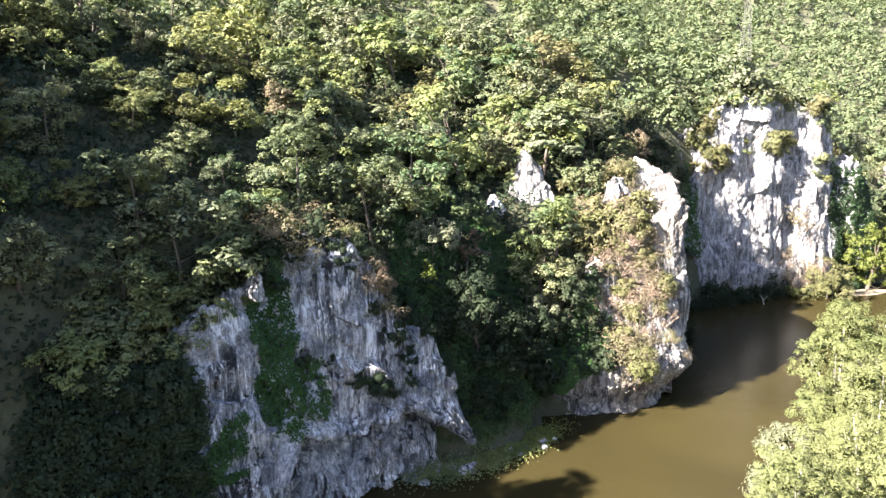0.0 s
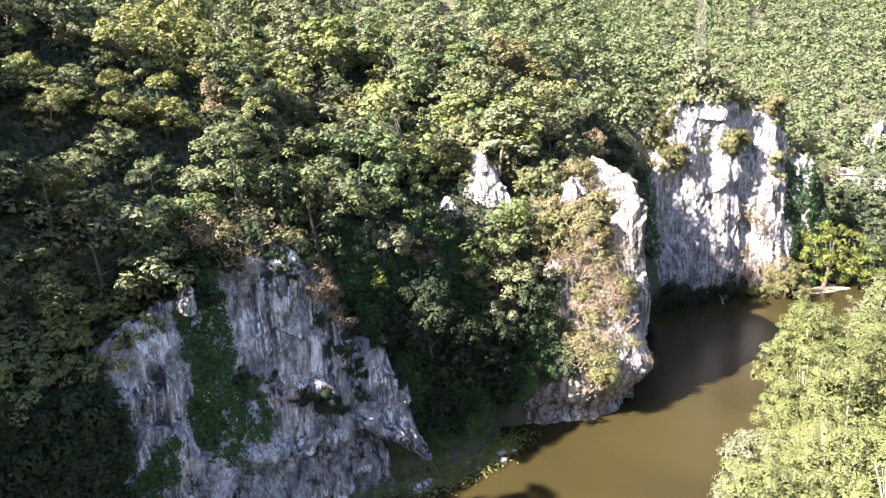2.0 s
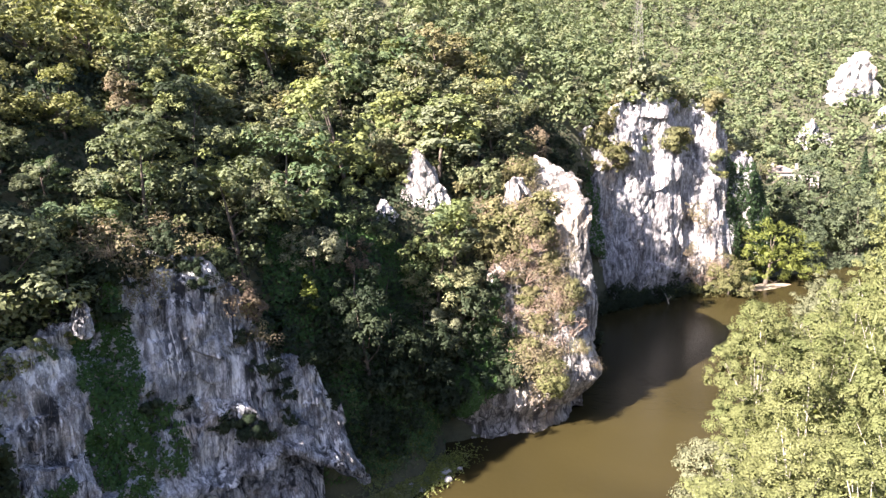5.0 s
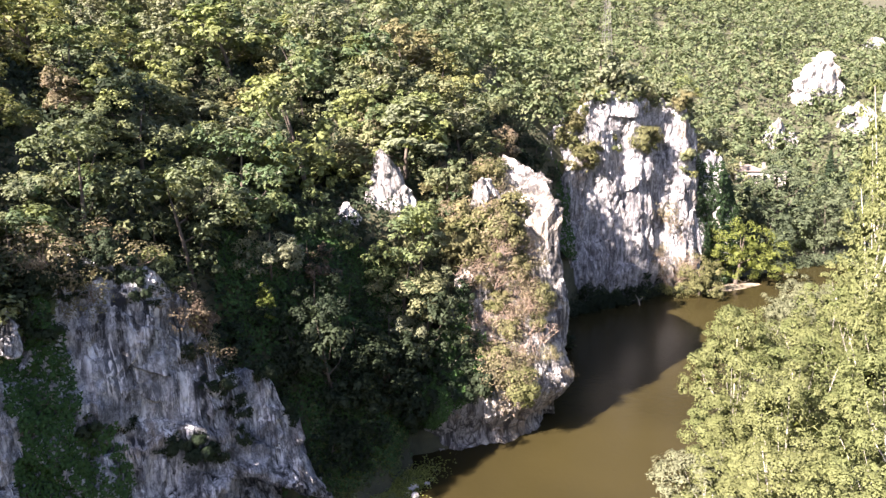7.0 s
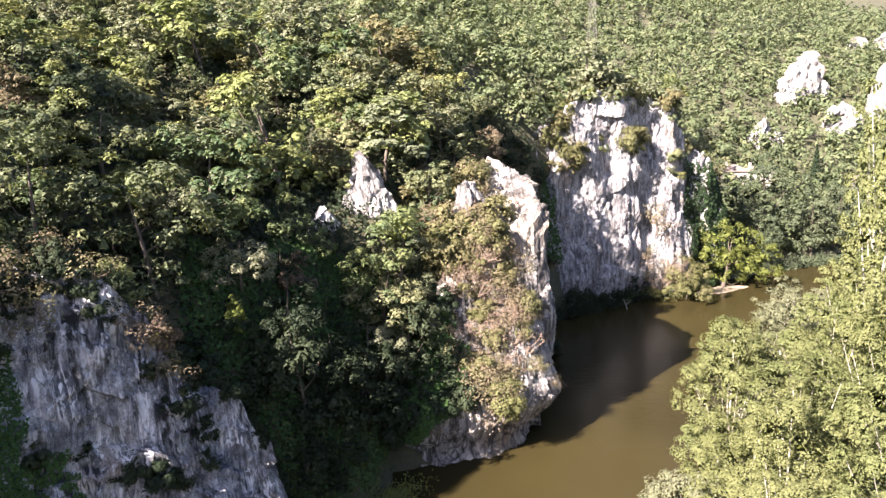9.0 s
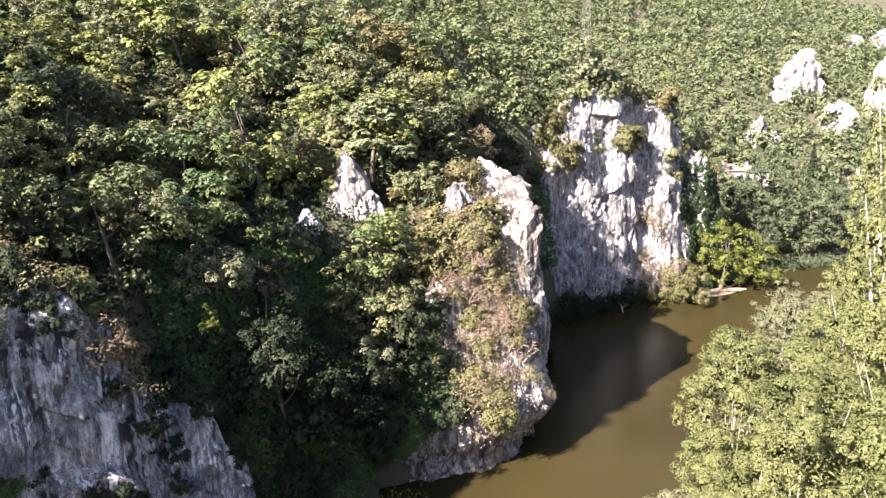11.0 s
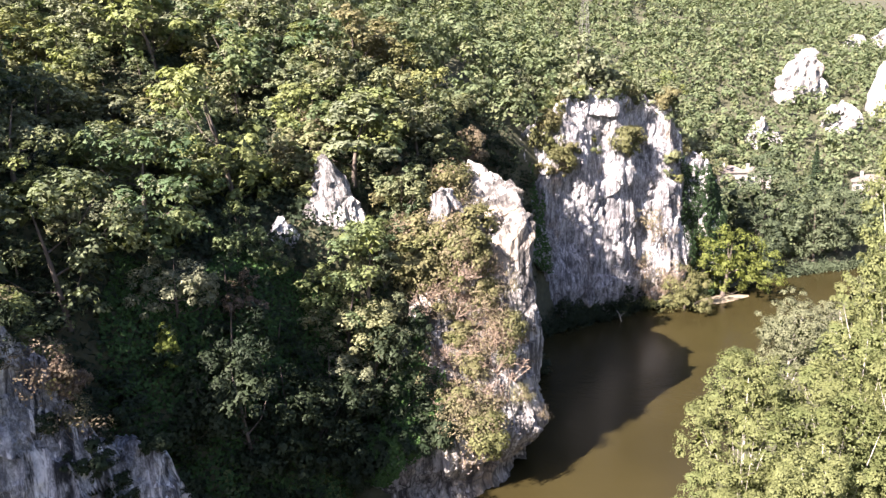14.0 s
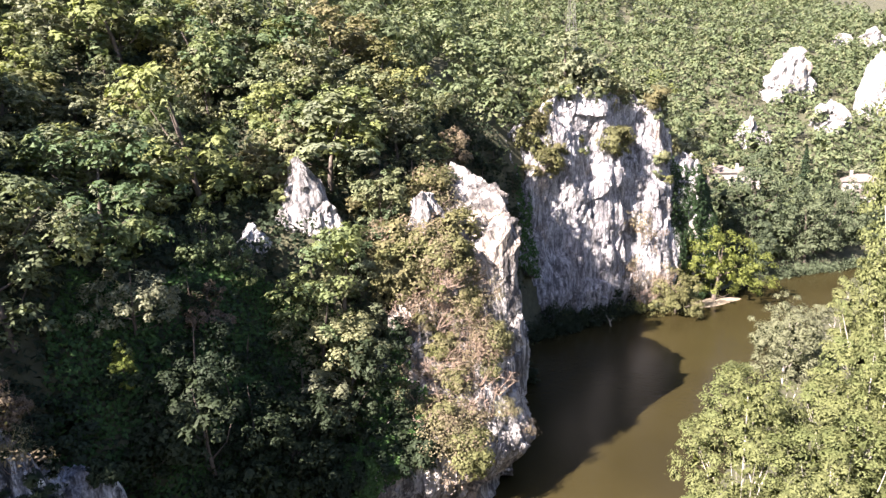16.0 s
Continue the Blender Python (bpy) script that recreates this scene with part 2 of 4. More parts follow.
BARK_PALE = plain_material("pale bark", (0.30, 0.28, 0.23), (0.48, 0.46, 0.40), 3, 0.8, (1, 1, 0.5))
TWIG = plain_material("bare twigs", (0.17, 0.12, 0.085), (0.32, 0.25, 0.19), 4)
SOIL = plain_material("forest soil", (0.04, 0.042, 0.022), (0.085, 0.088, 0.045), 0.8, 0.95, (1, 1, 1), 0.6, 0.3)
SAND = plain_material("sand", (0.22, 0.18, 0.125), (0.32, 0.27, 0.19), 1.5, 0.95)
STONE = plain_material("stone", (0.22, 0.22, 0.21), (0.50, 0.49, 0.46), 2.5, 0.9)
METAL = plain_material("weathered steel", (0.12, 0.12, 0.11), (0.20, 0.19, 0.18), 3, 0.6)
PLASTER = plain_material("pale plaster", (0.24, 0.23, 0.20), (0.34, 0.32, 0.29), 1.2, 0.9)
ROOFTILE = plain_material("weathered roof slates", (0.12, 0.10, 0.085), (0.20, 0.17, 0.145), 2, 0.85)
DARK = plain_material("dark glass", (0.02, 0.022, 0.026), (0.035, 0.04, 0.045), 1, 0.15)


def water_material():
    m, nt, b = mat("muddy water")
    col = ramp(nt, stretched(nt, 0.035, 4, 0.5, (1, 1, 1), 1.0), [(0.3, (0.0245, 0.0205, 0.0078)), (0.7, (0.033, 0.0275, 0.0105))])
    nt.links.new(col, b.inputs["Base Color"])
    b.inputs["Roughness"].default_value = 0.2
    b.inputs["IOR"].default_value = 1.33
    b.inputs["Specular IOR Level"].default_value = 0.13
    bp = nd(nt, "ShaderNodeBump", Strength=0.5, Distance=0.06)
    nt.links.new(stretched(nt, 1.1, 4, 0.55, (1, 1, 1), 0.6), bp.inputs["Height"])
    nt.links.new(bp.outputs[0], b.inputs["Normal"])
    return m


WATER = water_material()


# ---- mesh helpers ----
def mesh_np(name, verts, faces, material, smooth=False, normals=None):
    """A mesh from an array of corners and an array of faces of one size."""
    verts, faces = np.asarray(verts, np.float32), np.asarray(faces, np.int32)
    me = bpy.data.meshes.new(name)
    me.vertices.add(len(verts))
    me.vertices.foreach_set("co", verts.ravel())
    k = faces.shape[1]
    me.loops.add(faces.size)
    me.loops.foreach_set("vertex_index", faces.ravel())
    me.polygons.add(len(faces))
    me.polygons.foreach_set("loop_start", np.arange(0, faces.size, k, dtype=np.int32))
    me.polygons.foreach_set("use_smooth", np.full(len(faces), smooth, bool))
    me.update(calc_edges=True)
    me.validate()
    me.materials.append(material)
    if normals is not None:
        me.polygons.foreach_set("use_smooth", np.ones(len(faces), bool))
        me.normals_split_custom_set_from_vertices(np.asarray(normals, np.float32))
    return me


def child(name, me, parent, label=""):
    ob = new(name, me)
    ob.parent = parent
    return tagged(ob, label)


def thing(name, label, category, group="", at=(0, 0, 0), kind=""):
    ob = new(name)
    ob.empty_display_size = 0.3
    ob.location = at
    return tagged(ob, label, category, group, kind)


def vnoise(p, seed=0):
    """Smooth value noise of points (n, 3), in -1 to 1."""
    p = np.asarray(p, np.float64)
    i = np.floor(p).astype(np.int64)
    f = p - i
    f = f * f * (3 - 2 * f)
    out = np.zeros(len(p))
    for c in range(8):
        o = np.array([c & 1, c >> 1 & 1, c >> 2 & 1])
        q = i + o
        h = (q[:, 0] * 73856093 ^ q[:, 1] * 19349663 ^ q[:, 2] * 83492791 ^ (seed * 2654435761)) & 0xFFFFFFFF
        h = (h ^ (h >> 13)) * 1274126177 & 0xFFFFFFFF
        h = ((h ^ (h >> 16)) & 0xFFFF) / 32767.5 - 1
        out += h * np.prod(np.where(o, f, 1 - f), axis=1)
    return out


def fbm(p, octaves=4, seed=0, gain=0.5):
    total, a = np.zeros(len(p)), 1.0
    for k in range(octaves):
        total += a * vnoise(np.asarray(p) * 2.0 ** k, seed + k)
        a *= gain
    return total


def facets(p, size, seed=0):
    """Broken rock: each cell of about that size is a tilted plane."""
    p = np.asarray(p, float) / np.asarray(size, float)
    base = np.floor(p).astype(np.int64)
    best, tilt = np.full(len(p), 9.0), np.zeros(len(p))
    for c in range(27):
        q = base + np.array([c % 3 - 1, c // 3 % 3 - 1, c // 9 - 1])
        r = []
        for k in range(7):
            h = (q[:, 0] * 73856093 ^ q[:, 1] * 19349663 ^ q[:, 2] * 83492791 ^ ((seed * 7 + k) * 2654435761)) & 0xFFFFFFFF
            h = (h ^ (h >> 13)) * 1274126177 & 0xFFFFFFFF
            r.append(((h ^ (h >> 16)) & 0xFFFF) / 65535)
        d = p - (q + np.stack(r[:3], 1))
        dist = (d ** 2).sum(1)
        near = dist < best
        best = np.where(near, dist, best)
        plane = (d * (np.stack(r[3:6], 1) * 2 - 1)).sum(1) * 1.3 + (r[6] - 0.5) * 0.9
        tilt = np.where(near, plane, tilt)
    return tilt


def tube(points, radii, sides=6):
    """Corners and quads of a tapered tube through points."""
    points = [Vector(p) for p in points]
    vs, fs = [], []
    for i, (p, r) in enumerate(zip(points, radii)):
        d = (points[min(i + 1, len(points) - 1)] - points[max(i - 1, 0)]).normalized()
        a = d.orthogonal().normalized()
        b = d.cross(a)
        for k in range(sides):
            w = 2 * math.pi * k / sides
            vs.append(p + (a * math.cos(w) + b * math.sin(w)) * r)
    for i in range(len(points) - 1):
        for k in range(sides):
            k2 = (k + 1) % sides
            fs.append((i * sides + k, i * sides + k2, (i + 1) * sides + k2, (i + 1) * sides + k))
    return vs, fs


def tubes(items, sides=6):
    vs, fs = [], []
    for points, radii in items:
        v, f = tube(points, radii, sides)
        fs += [tuple(i + len(vs) for i in q) for q in f]
        vs += v
    return np.array([tuple(v) for v in vs]), np.array(fs)


def leaf_cards(c, n, size, rng, aspect=0.8):
    """Small pointed leaf sprays at c (n, 3) with normals n."""
    k = len(c)
    n = n / np.maximum(np.linalg.norm(n, axis=1, keepdims=True), 1e-6)
    t = np.cross(n, rng.normal(size=(k, 3)))
    t /= np.maximum(np.linalg.norm(t, axis=1, keepdims=True), 1e-6)
    b = np.cross(n, t)
    s = (size * rng.uniform(0.7, 1.2, k))[:, None]
    v = np.stack([c - t * s * 0.5 - b * s * aspect * 0.5, c + t * s * 0.6, c - t * s * 0.5 + b * s * aspect * 0.5], 1)
    return v.reshape(-1, 3), np.arange(3 * k).reshape(-1, 3)


# ---- ground ----
# nodes of the left bank: x, y, height of the steep part, its depth, the slope above it
# the second and third nodes, out of view, are raised to cast shade
BANK = np.array([(-150, -90, 30, 14, 0.5), (-62, 14, 44, 12, 0.5), (-42.5, 40, 46, 7, 0.55), (-34, 57, 38, 7, 0.60), (-19, 73, 38, 9, 0.66), (-7, 81.5, 31, 9, 0.70), (3, 85.5, 24, 11, 0.66), (9, 90, 27, 13, 0.6),
                 (12.5, 99, 28, 11, 0.50), (26.5, 101.5, 28, 9, 0.45), (32.5, 108, 28, 8, 0.45), (36.2, 122, 32, 9, 0.5), (43, 141, 37, 10, 0.55), (53, 157, 42, 6, 0.5), (66, 165, 42, 6, 0.5), (86, 171.5, 42, 6, 0.5), (96, 176, 26, 9, 0.5),
                 (104, 176, 6, 14, 0.55), (131, 184, 7, 30, 0.58), (172, 199, 8, 34, 0.6), (235, 214, 10, 30, 0.6), (700, 300, 10, 30, 0.6)], float)
RIGHT = np.array([(-90, -150), (-20, -60), (12, 10), (20, 42), (27, 60), (36, 72), (46, 84), (56, 98), (78, 120), (112, 150), (150, 178), (190, 192), (240, 200), (700, 280)], float)


def nearest(px, py, line):
    """Signed distance (left of the line positive) and the values of the nearest place on it."""
    best = np.full(px.shape, 1e9)
    side = np.zeros(px.shape)
    vals = np.zeros(px.shape + (max(line.shape[1] - 2, 1),))
    for a, b in zip(line[:-1], line[1:]):
        d = b[:2] - a[:2]
        t = np.clip(((px - a[0]) * d[0] + (py - a[1]) * d[1]) / (d @ d), 0, 1)
        qx, qy = px - a[0] - t * d[0], py - a[1] - t * d[1]
        dist = np.hypot(qx, qy)
        near = dist < best - 1e-9
        best = np.where(near, dist, best)
        side = np.where(near, np.sign(d[0] * qy - d[1] * qx), side)
        if line.shape[1] > 2:
            vals = np.where(near[..., None], a[2:] + t[..., None] * (b[2:] - a[2:]), vals)
    return best * side, vals


def raw_height(px, py):
    s, hw = nearest(px, py, BANK)
    r, _ = nearest(px, py, RIGHT)
    steep, wide, slope = hw[..., 0], hw[..., 1], hw[..., 2]
    q = np.clip(s / np.maximum(wide, 1), 0, 1)
    over = np.maximum(s - wide, 0)
    hill = 0.4 + steep * q ** 0.8 * (1.35 - 0.35 * q) + over * slope - np.maximum(over - 60, 0) * slope * 0.25 - np.maximum(over - 330, 0) * slope * 0.6
    ease = lambda q: np.clip(q, 0, 1) ** 2 * (3 - 2 * np.clip(q, 0, 1))
    brow = 35 + 0.5 * (py - 118) - 0.15 * np.maximum(py - 210, 0) - 0.25 * np.maximum(py - 420, 0) - np.where(px < 0, 0.22, 0.05) * px - 0.25 * np.maximum(px - 8, 0)
    w = ease((py - 96) / 30) * ease((62 - px) / 28) * ease((px + 150) / 60) * ease((s - wide * 0.7) / 8)
    hill = hill + (brow - hill) * w
    hill = hill - 10.0 * np.clip(1 - ((px - 44) ** 2 + (py - 145) ** 2) / 13.0 ** 2, 0, 1) * ease((s - 1) / 4)
    hill = hill + 8.0 * np.clip(1 - ((px - 23) ** 2 + (py - 139) ** 2) / 19.0 ** 2, 0, 1)
    # a bump out of view, added to the hill to shade the near cliff and the gully
    hill = hill + 1.5 * np.clip(1 - ((px + 54) ** 2 + (py - 51) ** 2) / 18.0 ** 2, 0, 1) ** 2
    # and another further up towards the sun, also unseen and added for its shade
    across, along = (-0.51 * px + 0.86 * py - 80) / 13, (-0.86 * px - 0.51 * py - 34) / 17
    hill = hill + 18.0 * np.clip(1 - across ** 2 - along ** 2, 0, 1) ** 1.2
    # a third unseen bump, added to lengthen the shadow on the water
    across, along = (-0.51 * px + 0.86 * py - 57.8) / 5, (-0.86 * px - 0.51 * py - 27) / 13
    hill = hill + 12.0 * np.clip(1 - across ** 2 - along ** 2, 0, 1)
    d = np.maximum(-r, 0)
    flat = 0.3 + 1.4 * (1 - np.exp(-d / 4)) + 0.02 * d + 0.4 * np.maximum(d - 110, 0) - 0.36 * np.maximum(d - 400, 0)
    bed = -0.3 - np.minimum(np.minimum(np.abs(s), np.abs(r)) * 0.3, 2.0)
    z = np.where(s > 0, hill, np.where(r < 0, flat, bed))
    return z, np.clip((s - wide * 0.8) / 8, 0, 1), np.clip(np.maximum(s, -r) / 12, 0, 1)


def blur(a, k):
    w = np.hanning(2 * k + 3)[1:-1]
    w /= w.sum()
    for axis in (0, 1):
        pad = [(k, k) if d == axis else (0, 0) for d in (0, 1)]
        b = np.pad(a, pad, mode="edge")
        a = sum(w[i] * (b[i:i + a.shape[0]] if axis == 0 else b[:, i:i + a.shape[1]]) for i in range(2 * k + 1))
    return a


# the hill's folds, rounded off
HX, HY, HSTEP = np.arange(-160, 520, 2.0), np.arange(-90, 640, 2.0), 2.0
HGX, HGY = np.meshgrid(HX, HY)
HRAW, HSOFT, HFAR = raw_height(HGX, HGY)
HBLUR = blur(HRAW, 7)


def height(px, py):
    px, py = np.asarray(px, float), np.asarray(py, float)
    z, soft, far = raw_height(px, py)
    fx, fy = np.clip((px - HX[0]) / HSTEP, 0, len(HX) - 1.001), np.clip((py - HY[0]) / HSTEP, 0, len(HY) - 1.001)
    i, j = fx.astype(int), fy.astype(int)
    a, b = fx - i, fy - j
    zb = (HBLUR[j, i] * (1 - a) + HBLUR[j, i + 1] * a) * (1 - b) + (HBLUR[j + 1, i] * (1 - a) + HBLUR[j + 1, i + 1] * a) * b
    inside = (px > HX[0]) & (px < HX[-1]) & (py > HY[0]) & (py < HY[-1])
    z = np.where(inside, z + (zb - z) * soft, z)
    pts = np.stack([px.ravel() / 14, py.ravel() / 14, np.zeros(px.size)], 1)
    return z + fbm(pts, 3, 5).reshape(px.shape) * far * 1.6


def spread(lo, a, b, hi, fine):
    core = np.arange(a, b + fine, fine)
    left = a - np.cumsum(fine * 1.22 ** np.arange(1, 40))
    right = b + np.cumsum(fine * 1.22 ** np.arange(1, 40))
    return np.concatenate([left[left > lo][::-1], core, right[right < hi]])


gx, gy = spread(-3000, -70, 260, 3000, 2.5), spread(-2000, -30, 330, 3500, 2.5)
X, Y = np.meshgrid(gx, gy)
Z = height(X, Y)
nx, ny = len(gx), len(gy)
idx = np.arange(nx * ny).reshape(ny, nx)
quads = np.stack([idx[:-1, :-1], idx[:-1, 1:], idx[1:, 1:], idx[1:, :-1]], -1).reshape(-1, 4)
ground = new("ground", mesh_np("ground", np.stack([X, Y, Z], -1).reshape(-1, 3), quads, SOIL, True))
tagged(ground, "dark leaf-strewn soil of the wooded hillside and river banks", "ground", "", "structure")
me = mesh_np("water", [(-1500, -1500, 0), (2500, -1500, 0), (2500, 2500, 0), (-1500, 2500, 0)], [(0, 1, 2, 3)], WATER)
tagged(new("water", me), "slow muddy olive-brown river water with faint ripples", "river", "", "structure")


# ---- cliffs ----
def smooth_path(nodes, step):
    """Nodes (x, y, ...) resampled to even steps with rounded corners."""
    nodes = np.asarray(nodes, float)
    t = np.concatenate([[0], np.cumsum(np.hypot(*np.diff(nodes[:, :2], axis=0).T))])
    k = max(int(t[-1] / step), 2)
    u = np.linspace(0, t[-1], k + 1)
    p = np.stack([np.interp(u, t, nodes[:, i]) for i in range(nodes.shape[1])], 1)
    for _ in range(int(2.5 / step) ** 2 // 2 + 2):
        p[1:-1] = (p[:-2] + 2 * p[1:-1] + p[2:]) / 4
    return p


class Cliff:
    """A rock wall along a path of nodes (x, y, crest height, lean inwards at the crest); cave: how far the foot is undercut."""

    def __init__(self, name, nodes, material, label, step=0.3, seed=1, cave=0.0, rough=1.0, back=7.0, foot=-1.5, tall=(8.0, 3.2), ledge=None, big=0.0, fine=1.0, flutes=0.0):
        p = smooth_path(nodes, step)
        d = np.gradient(p[:, :2], axis=0)
        d /= np.linalg.norm(d, axis=1, keepdims=True)
        w = 12
        nrm = np.stack([-d[:, 1], d[:, 0]], 1)
        for _ in range(w):
            nrm[1:-1] = (nrm[:-2] + nrm[1:-1] * 2 + nrm[2:]) / 4
        nrm /= np.linalg.norm(nrm, axis=1, keepdims=True)
        rows = int((p[:, 2].max() - foot) / step)
        v = np.linspace(0, 1, rows)
        k = len(p)
        jag = fbm(np.stack([np.arange(k) * step / 4.0, np.zeros(k), np.zeros(k)], 1), 3, seed + 9) * 1.1 * rough
        Hc = (p[:, 2] + jag)[:, None]
        z = foot + v[None] * (Hc - foot)
        inset = p[:, 3][:, None] * (0.25 * v + 0.75 * v ** 2)[None]
        inset = inset + cave * np.exp(-((z - 1.0) / 2.6) ** 2) - 0.5 * cave * np.exp(-((z - 6.5) / 2.8) ** 2)
        if ledge:
            zl = np.interp(np.linspace(0, 1, k), ledge[0], ledge[1])[:, None]
            wave = fbm(np.stack([np.arange(k) * step / 3.0, np.zeros(k), np.zeros(k) + 5], 1), 3, seed + 70)[:, None] * 0.9
            under = np.clip((zl + wave - z) / 0.4, 0, 1) * np.clip(1.15 - 0.16 * (zl + wave - z), 0.25, 1)
            lip = np.exp(-((z - zl - wave - 0.6) / 1.1) ** 2)
            inset = inset + (under * ledge[2] - lip * 1.2) * np.clip(zl / 4, 0, 1)
        px = p[:, 0][:, None] + nrm[:, 0][:, None] * inset
        py = p[:, 1][:, None] + nrm[:, 1][:, None] * inset
        pts = np.stack([px, py, z], -1).reshape(-1, 3)
        q = pts * np.array([1, 1, 0.45])
        wob = pts + np.stack([vnoise(pts / 1.7, seed + k) for k in (51, 52, 53)], 1) * 0.35
        flute = 1 - np.abs(fbm(pts * np.array([1, 1, 0.13]) / 1.7, 2, seed + 14)) * 2
        out = fbm(pts / 8.5, 2, seed) * 1.2 + facets(wob, (8.0, 8.0, 2.2 * tall[0]), seed + 8) * big + facets(wob, (4.2, 4.2, tall[0]), seed) * (0.45 + 0.35 * fine) + (facets(wob, (1.5, 1.5, tall[1]), seed + 3) * 0.34 + facets(wob, (0.7, 0.7, 1.4), seed + 5) * 0.13) * fine
        out = (out + (flute * 0.22 + fbm(q / 0.8, 2, seed + 6, 0.6) * 0.10) * fine) * rough
        if flutes:
            deep = 1 - np.abs(fbm(wob * np.array([1, 1, 0.09]) / 4.5, 3, seed + 16)) * 2.2
            out = out - flutes * np.clip(deep, -0.4, 1) ** 2
        ends = np.minimum(np.arange(k), np.arange(k)[::-1]) * step
        fade = np.repeat(np.clip(ends / 2.0, 0, 1), rows)
        nn = np.repeat(nrm, rows, 0)
        pts[:, :2] -= nn * (out * fade)[:, None]
        pts[:, 2] += fbm(pts / 2.0, 2, seed + 20) * 0.4 * rough * fade
        self.face = pts.reshape(k, rows, 3).copy()
        grid = self.face
        cap = []
        top = grid[:, -1]
        for j in range(1, 15):
            f = j / 14
            c = top.copy()
            c[:, :2] += nrm * back * f
            c[:, 2] += (facets(c, (2.2, 2.2, 2.2), seed + 30) * 0.6 + facets(c, (0.9, 0.9, 0.9), seed + 32) * 0.4) * (1 - f) - 5.0 * f * f
            cap.append(c)
        grid = np.concatenate([grid, np.stack(cap, 1)], 1)
        kk, rr = grid.shape[:2]
        idx = np.arange(kk * rr).reshape(kk, rr)
        quads = np.stack([idx[:-1, :-1], idx[1:, :-1], idx[1:, 1:], idx[:-1, 1:]], -1).reshape(-1, 4)
        self.nrm, self.k, self.rows = nrm, k, rows
        self.ob = tagged(new(name, mesh_np(name, grid.reshape(-1, 3), quads, material, False)), label, "cliff", "", "structure")

    def at(self, u, v):
        """The places and outward normals at fractions u (along) and v (up), arrays."""
        i = np.clip((np.asarray(u) * (self.k - 1)).astype(int), 0, self.k - 1)
        j = np.clip((np.asarray(v) * (self.rows - 1)).astype(int), 0, self.rows - 1)
        n = np.concatenate([-self.nrm[i], np.full((len(i), 1), 0.25)], 1)
        return self.face[i, j], n


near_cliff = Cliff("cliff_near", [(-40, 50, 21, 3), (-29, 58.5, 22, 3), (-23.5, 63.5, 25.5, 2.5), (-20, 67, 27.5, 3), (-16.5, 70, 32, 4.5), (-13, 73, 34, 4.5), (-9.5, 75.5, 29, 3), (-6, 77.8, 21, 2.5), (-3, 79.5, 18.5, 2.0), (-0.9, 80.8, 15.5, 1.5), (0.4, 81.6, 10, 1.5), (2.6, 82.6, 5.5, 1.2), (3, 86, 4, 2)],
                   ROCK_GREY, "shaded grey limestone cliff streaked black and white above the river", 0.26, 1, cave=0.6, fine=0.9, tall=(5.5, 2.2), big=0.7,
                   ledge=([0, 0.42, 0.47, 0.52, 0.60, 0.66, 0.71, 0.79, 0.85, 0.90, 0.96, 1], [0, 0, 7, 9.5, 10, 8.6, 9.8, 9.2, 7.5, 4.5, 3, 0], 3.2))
spur_cliff = Cliff("cliff_spur", [(9, 100, 6, 2), (13, 97, 9, 3), (20.2, 96.5, 21, 9), (27.4, 98, 27.5, 10), (33, 101.5, 27.5, 6.5), (35.4, 106, 29, 1.5), (36.4, 112, 32, 1.2), (36.4, 119, 35.5, 1.5), (35, 125, 36, 3), (38.5, 134, 34, 4)],
                   ROCK_WARM, "sunlit warm limestone spur rising from the river", 0.26, 21, cave=2.4, fine=0.8)
far_cliff = Cliff("cliff_far", [(38, 152, 24, 4), (47, 156, 34, 4), (56, 159, 44, 3), (65, 160.5, 46.5, 3.5), (72, 161.5, 46.5, 3.5), (75.5, 163.5, 46, 3), (78, 166.5, 45.5, 3), (85.3, 163.5, 44, 4), (87.8, 166.5, 41, 3), (91, 169, 35, 3), (96, 169.7, 31, 2), (102, 170.8, 27, 2), (106, 176, 22, 3), (109, 187, 18, 3)],
                  ROCK_PALE, "tall pale limestone cliff with vertical flutes above the far bend", 0.34, 41, cave=0.5, rough=0.95, tall=(9.0, 3.6), big=1.1, fine=0.6, flutes=0.5)


def outcrop(name, at, size, seed, material, label, steps=4, lean=(0, 0), taper=0.72):
    """A jagged tapering rock; size: its half width, half depth and height."""
    bm = bmesh.new()
    bmesh.ops.create_icosphere(bm, subdivisions=steps, radius=1)
    co = np.array([tuple(v.co) for v in bm.verts])
    z = (co[:, 2] + 1) / 2
    slim = 1.2 - taper * z ** 1.4
    p = np.stack([co[:, 0] * size[0] * slim + lean[0] * z, co[:, 1] * size[1] * slim + lean[1] * z, z * size[2] - 0.18 * size[2]], 1)
    q = p / max(size[0], size[2] * 0.4) * np.array([1.0, 1.0, 0.55])
    push = facets(q, (0.75, 0.75, 0.8), seed) * 0.30 + facets(q, (0.3, 0.3, 0.4), seed + 2) * 0.13 + facets(q, (0.13, 0.13, 0.2), seed + 4) * 0.05
    p += co * np.array([1, 1, 0.6]) * (push * size[0])[:, None]
    for v, c in zip(bm.verts, p):
        v.co = c
    me = bpy.data.meshes.new(name)
    bm.to_mesh(me)
    bm.free()
    me.materials.append(material)
    ob = new(name, me)
    ob.location = at
    return tagged(ob, label, "rock")


for k, (x, y, w, d, h) in enumerate([(11.0, 114.5, 2.7, 2.6, 10.5), (13.6, 113.2, 2.5, 2.2, 8.0), (25.5, 110.5, 2.3, 2.2, 7.5), (30.0, 119.5, 2.4, 2.0, 5.5)]):
